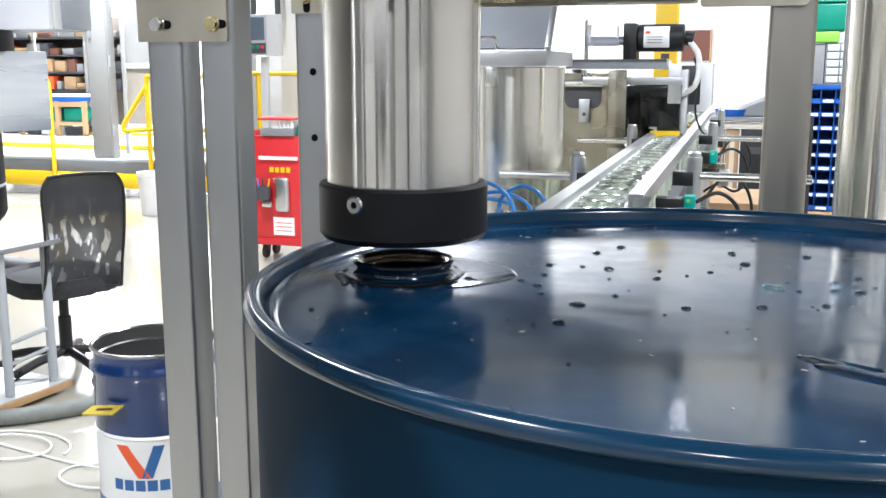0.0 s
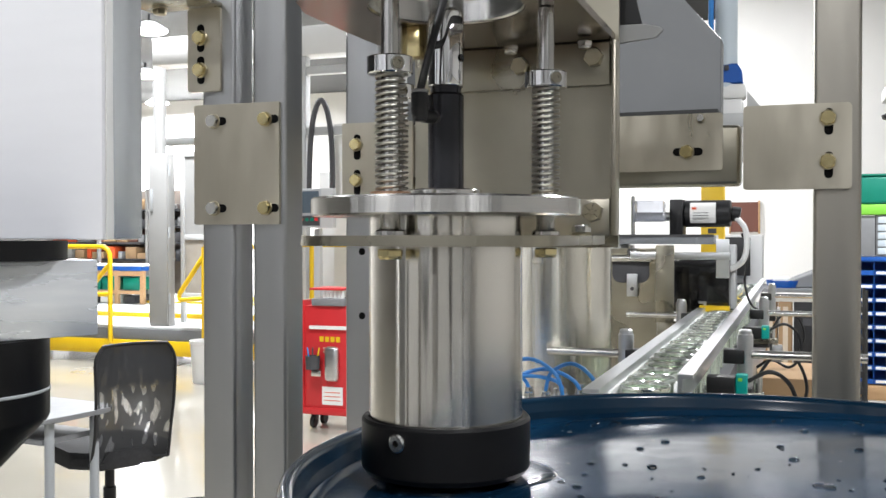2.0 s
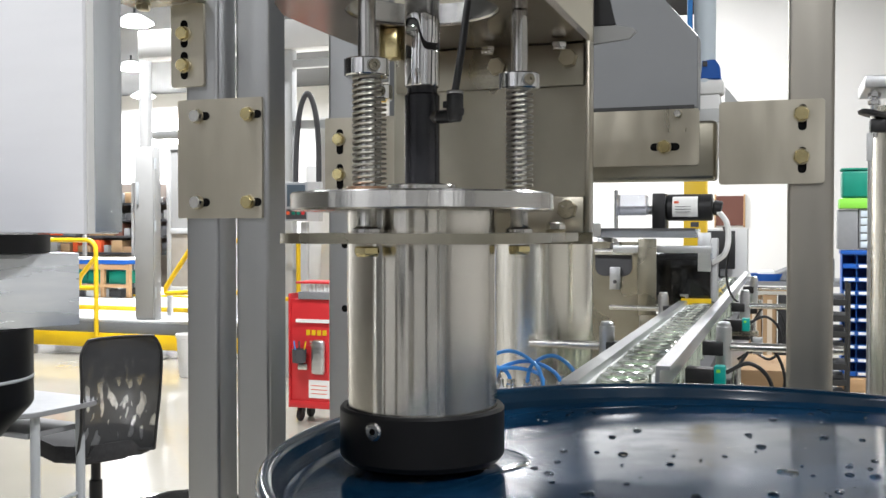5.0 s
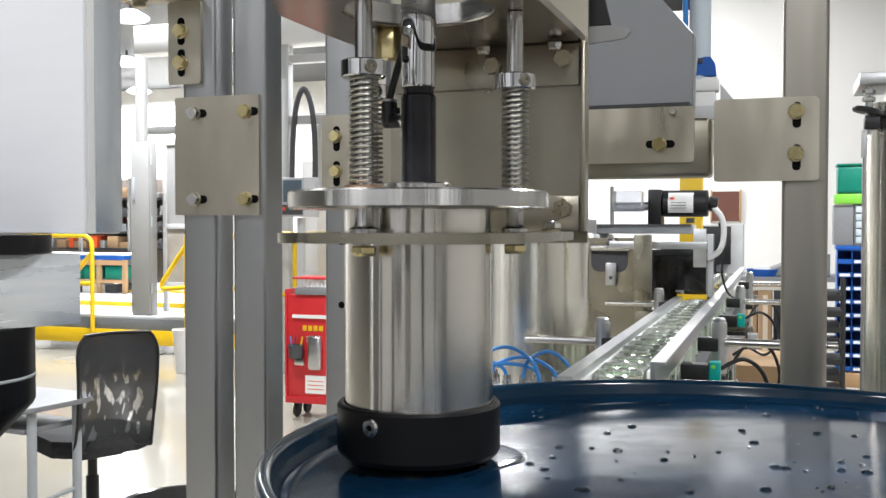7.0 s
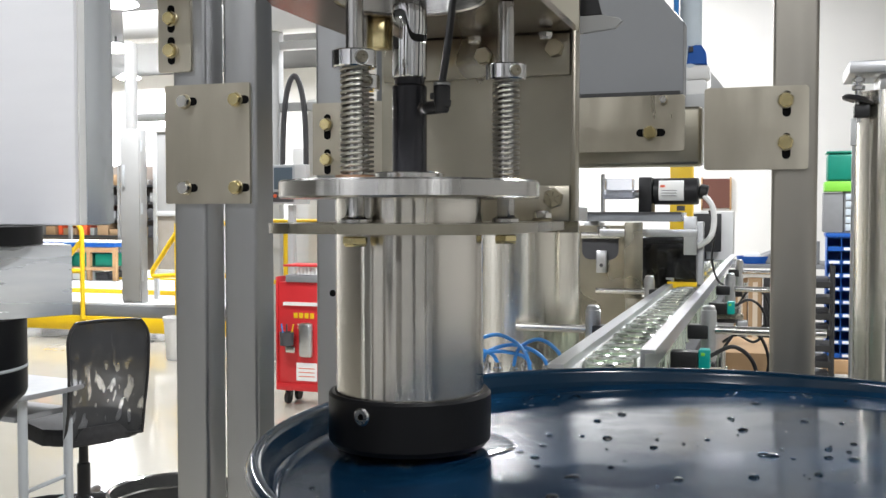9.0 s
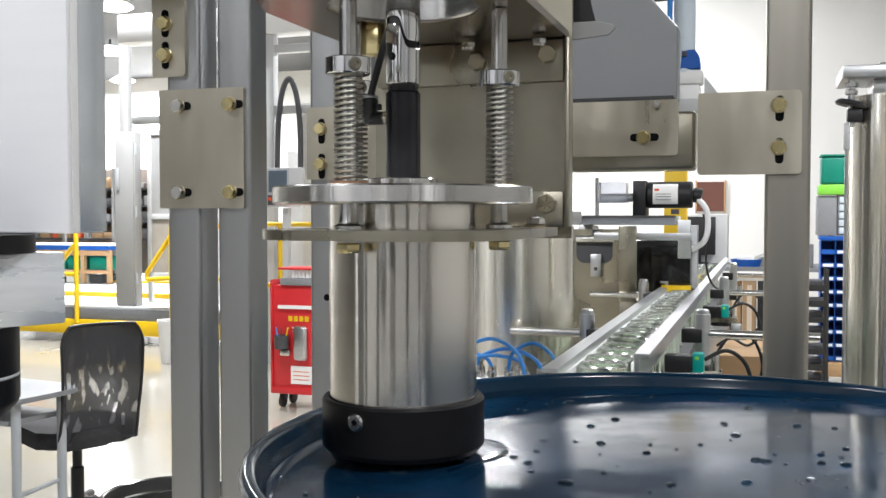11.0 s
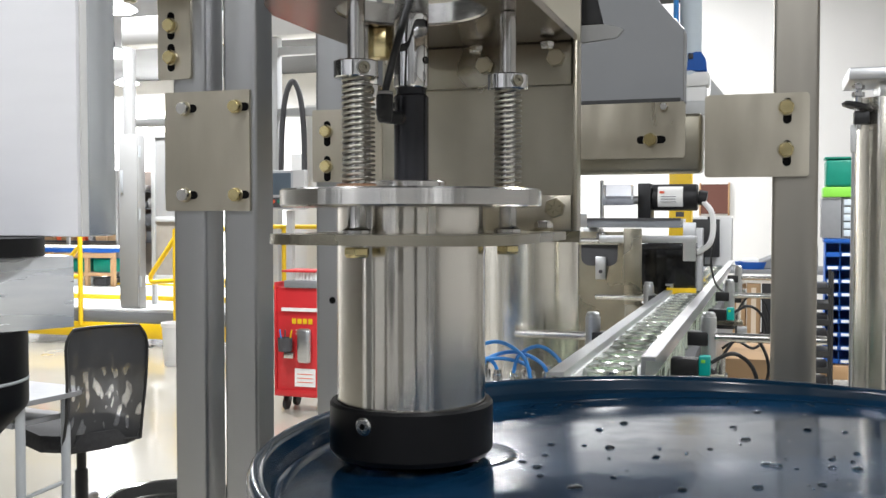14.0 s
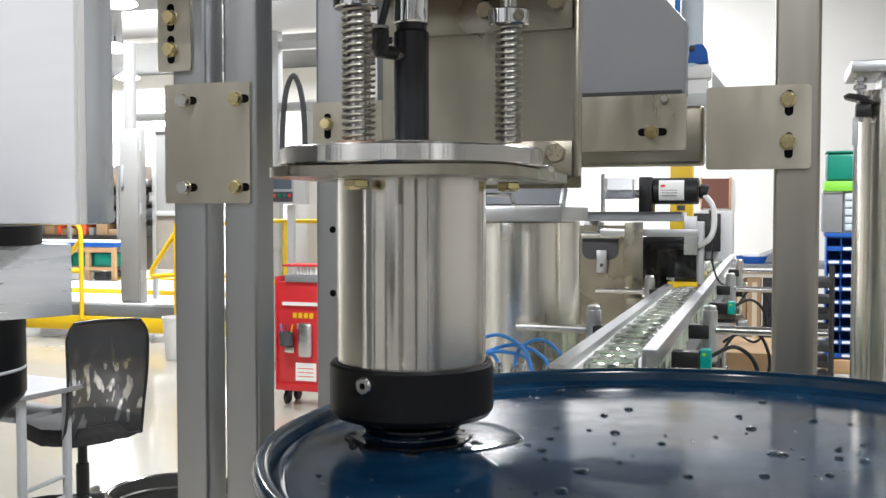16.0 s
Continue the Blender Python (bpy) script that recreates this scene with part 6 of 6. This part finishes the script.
def build_white_gantry():
    """The white machine frame that stands behind the cart."""
    g = thing("machine_gantry", "white painted machine frame with hoses", "machine frame", -4.9, 8.6, 0.0)
    part("top_beam", box(B(), -1.35, 1.5, -0.1, 0.15, 3.20, 3.48, 0.01), WHITE_PAINT, g)
    for x in (0.29, 1.4):
        part("post", box(B(), x, x + 0.10, -0.05, 0.05, 0, 3.1995, 0.006), PALE_GREY, g)
    part("rear_post", box(B(), -2.55, -2.43, 1.55, 1.65, 0, 3.75, 0.006), CAB_GREY, g, "light grey rear post")
    part("rail", box(B(), -1.2295, 0.2895, -0.04, 0.04, 2.38, 2.46, 0.004), PALE_GREY, g)
    part("rail", box(B(), 0.3905, 1.3995, -0.04, 0.04, 2.43, 2.51, 0.004), PALE_GREY, g)
    part("rail", box(B(), 0.3905, 1.3995, -0.04, 0.04, 3.02, 3.10, 0.004), PALE_GREY, g)
    part("curtain", box(B(), 0.62, 1.25, 0.1, 0.12, 0.9, 2.55, 0.006), PAPER, g, "white hanging sheet")
    part("tan_post", box(B(), -0.85, -0.80, 0.3, 0.35, 0, 2.8), WOOD, g)
    bm = pipe(B(), curve_pts([(0.435, -0.07, 1.75), (0.45, -0.07, 2.3), (0.49, -0.07, 2.62), (0.565, -0.07, 2.76), (0.64, -0.07, 2.62), (0.68, -0.07, 2.3), (0.685, -0.07, 1.75)], 8), 0.027, 12)
    part("hose", bm, DARK, g, "dark grey hanging hose loop")
    h = thing("operator_panel", "operator panel with screen and coloured buttons", "operator panel", -4.12, 8.0, 0.0)
    part("column", box(B(), -0.03, 0.03, 0.02, 0.08, 0, 1.52, 0.004), PALE_GREY, h)
    part("case", box(B(), -0.14, 0.20, -0.06, 0.0195, 1.525, 1.88, 0.008), PALE_GREY, h)
    part("front", box(B(), -0.14, 0.085, -0.064, -0.0605, 1.53, 1.875, 0.002), GREY_TUBE, h)
    part("screen", box(B(), -0.12, 0.065, -0.068, -0.0645, 1.66, 1.855, 0.002), DIAL, h, "dark screen")
    part("button_plate", box(B(), -0.13, 0.075, -0.068, -0.0645, 1.545, 1.635, 0.002), DARK, h)
    for k, m in ((-0.105, ORANGE_INK), (-0.05, GREEN_BIN), (0.0, GREEN_BIN), (0.045, RED)):
        part("button", rod(B(), (k, -0.0685, 1.60), (k, -0.082, 1.60), 0.016, 16), m, h)
    y = thing("yellow_barrier", "yellow tube barrier behind the cart", "barrier", -4.0, 8.2, 0.0)
    part("rail", pipe(B(), [(-0.6, 0, 1.37), (0.6, 0, 1.37)], 0.022, 12), YELLOW, y)
    part("rail", pipe(B(), [(-0.6, 0, 0.80), (0.6, 0, 0.80)], 0.022, 12), YELLOW, y)
    for x in (-0.6, -0.265, 0.6):
        part("post", pipe(B(), [(x, 0, 0), (x, 0, 1.37)], 0.022, 12), YELLOW, y)
    w = thing("white_cabinet", "white sheet metal cabinet behind the barrier", "cabinet", -3.9, 9.2, 0.0)
    part("case", box(B(), -0.7, 0.8, -0.2, 0.5, 0, 2.1, 0.01), WHITE_PAINT, w)
    part("seam", box(B(), 0.0, 0.006, -0.2012, -0.2002, 0.1, 2.0), GREY_TUBE, w)


def build_lamps():
    spots = [(u, v) for u, v, w in LAMPS]
    first = thing("ceiling_light", "round white high bay ceiling light, switched on", "ceiling light", spots[0][0], spots[0][1], 4.72, 0, "ceiling lights")
    part("shade", lathe(B(), [(0.05, 0.16), (0.12, 0.15), (0.285, 0.05), (0.30, 0.02), (0.29, 0.02), (0.275, 0.05), (0.11, 0.13), (0, 0.14)], 40), SHADE, first, "clear ribbed shade lit from within")
    part("diffuser", lathe(B(), [(0, -0.045), (0.12, -0.04), (0.22, -0.022), (0.28, 0.012)], 40), LAMP_GLOW, first, "glowing diffuser")
    part("hook", rod(B(), (0, 0, 0.161), (0, 0, 0.279), 0.02, 10), DARK, first)
    for u, v in spots[1:]:
        copy_thing(first, HALL @ pose(u, v, 4.72))


build_supports()
ON_LID = build_drops()
build_conveyor()
build_cans()
build_tank()
build_capper()
build_air_manifold()
build_right_cylinder()
build_rear_column()
build_bench()
build_bins()
build_keg()
build_chair()
build_stand_table()
build_floor_clutter()
build_cart()
build_platform()
build_shelves()
build_white_gantry()
build_lamps()


# ---- what moves ----
def motions():
    base = {PLUNGER: PLUNGER.matrix_world.copy(), BRACKET: BRACKET.matrix_world.copy(), SPINDLE: SPINDLE.matrix_world.copy()}
    up = lambda h: Matrix.Translation((0, 0, h))
    walk(PLUNGER, [(t, up(h) @ base[PLUNGER]) for t, h in LIFT_P])
    walk(BRACKET, [(t, up(h) @ base[BRACKET]) for t, h in LIFT_B])
    rows = []
    for t, h, a in SPIN:
        rows.append((t, up(h) @ base[SPINDLE] @ pose(0, 0, 0, 0, 0, a)))
    walk(SPINDLE, rows)
    # the hose leans towards its far end while the spindle carries its foot round
    foot = HOSE.location.copy()
    lean = []
    for t, h, a in SPIN:
        way = Vector((-0.2 * foot.x * math.cos(radians(a)) + 0.0115, -0.2 * foot.x * math.sin(radians(a)) + 0.0035, 0.058))
        way.rotate(Matrix.Rotation(radians(-a), 3, "Z"))
        lean.append((t, Matrix.Translation(foot) @ Vector((0, 0, 1)).rotation_difference(way).to_matrix().to_4x4()))
    walk(HOSE, lean)
    # the head presses the lid down on its side and nudges the drum
    foot = DRUM.matrix_world.copy()
    nudge = lambda w: Matrix.Translation((-0.0030 * w, 0, 0))
    tilt = lambda w, h: Matrix.Translation((0, 0, h - 0.0022 * w)) @ Matrix.Rotation(-0.029 * w, 4, "Y") @ Matrix.Translation((0, 0, -h))
    walk(DRUM, [(t, nudge(w) @ foot) for t, w in PRESS])
    walk(DRUM_LID, [(t, tilt(w, LID - 0.43)) for t, w in PRESS])
    centre = HALL @ Matrix.Translation((DU, DV, 0))
    for ob in ON_LID:
        rest = centre.inverted() @ ob.matrix_world
        walk(ob, [(t, nudge(w) @ centre @ tilt(w, LID) @ rest) for t, w in PRESS])
    for ob, k, pitch in SPRINGS:
        lo = {t: h for t, h in LIFT_P}
        walk(ob, [(t, pose(0, 0, k * pitch + lo[t] + (h - lo[t]) * (k + 0.5) / TURNS)) for t, h in LIFT_B])


PRESS = [(0.0, 0.0), (0.4, 0.0), (0.5, 0.55), (0.6, 1.0), (3.0, 1.0), (15.5, 1.0), (15.8, 1.0), (15.9, 0.35), (16.0, 0.0)]
LIFT_P = [(0.0, 0.0302), (0.3, 0.0300), (0.4, 0.0186), (0.5, 0.0047), (0.6, 0.0), (1.0, 0.0), (3.0, 0.0), (8.0, 0.0), (11.5, 0.0), (15.5, 0.0), (15.8, 0.0), (15.9, 0.0075), (16.0, 0.0205)]
LIFT_B = [(0.0, 0.0452), (0.3, 0.0450), (0.4, 0.0336), (0.5, 0.0196), (0.6, 0.0076), (1.0, 0.0042), (3.0, 0.0028), (8.0, 0.0), (11.5, -0.0007), (15.5, -0.0018), (15.8, 0.002), (15.9, 0.0222), (16.0, 0.0352)]
TURN = [(0.0, 395), (0.6, 395), (0.9, 375), (1.2, 332), (1.5, 287), (1.8, 270), (2.1, 246), (2.4, 216), (2.7, 186), (3.0, 157), (3.3, 132), (3.6, 104), (3.9, 76), (4.2, 50), (4.9, -14), (5.6, -80), (6.3, -146), (6.6, -168), (6.9, -196),
        (7.2, -224), (7.5, -253), (7.8, -280), (8.1, -303), (8.5, -336), (8.8, -361), (9.0, -383), (9.2, -404), (9.7, -456), (10.2, -497), (10.7, -534), (11.3, -587), (11.7, -632), (12.1, -665), (12.5, -702), (12.9, -732),
        (13.3, -776), (13.7, -810), (14.0, -826), (14.4, -831), (15.8, -833), (16.0, -833)]


def lift_at(t):
    for (t0, h0), (t1, h1) in zip(LIFT_B, LIFT_B[1:]):
        if t0 <= t <= t1:
            return h0 + (h1 - h0) * (t - t0) / (t1 - t0)
    return LIFT_B[-1][1]


def angle_at(t):
    for (t0, a0), (t1, a1) in zip(TURN, TURN[1:]):
        if t0 <= t <= t1:
            return a0 + (a1 - a0) * (t - t0) / (t1 - t0)
    return TURN[-1][1]


SPIN = [(t, lift_at(t), angle_at(t)) for t in sorted({t for t, _ in TURN} | {t for t, _ in LIFT_B})]
motions()
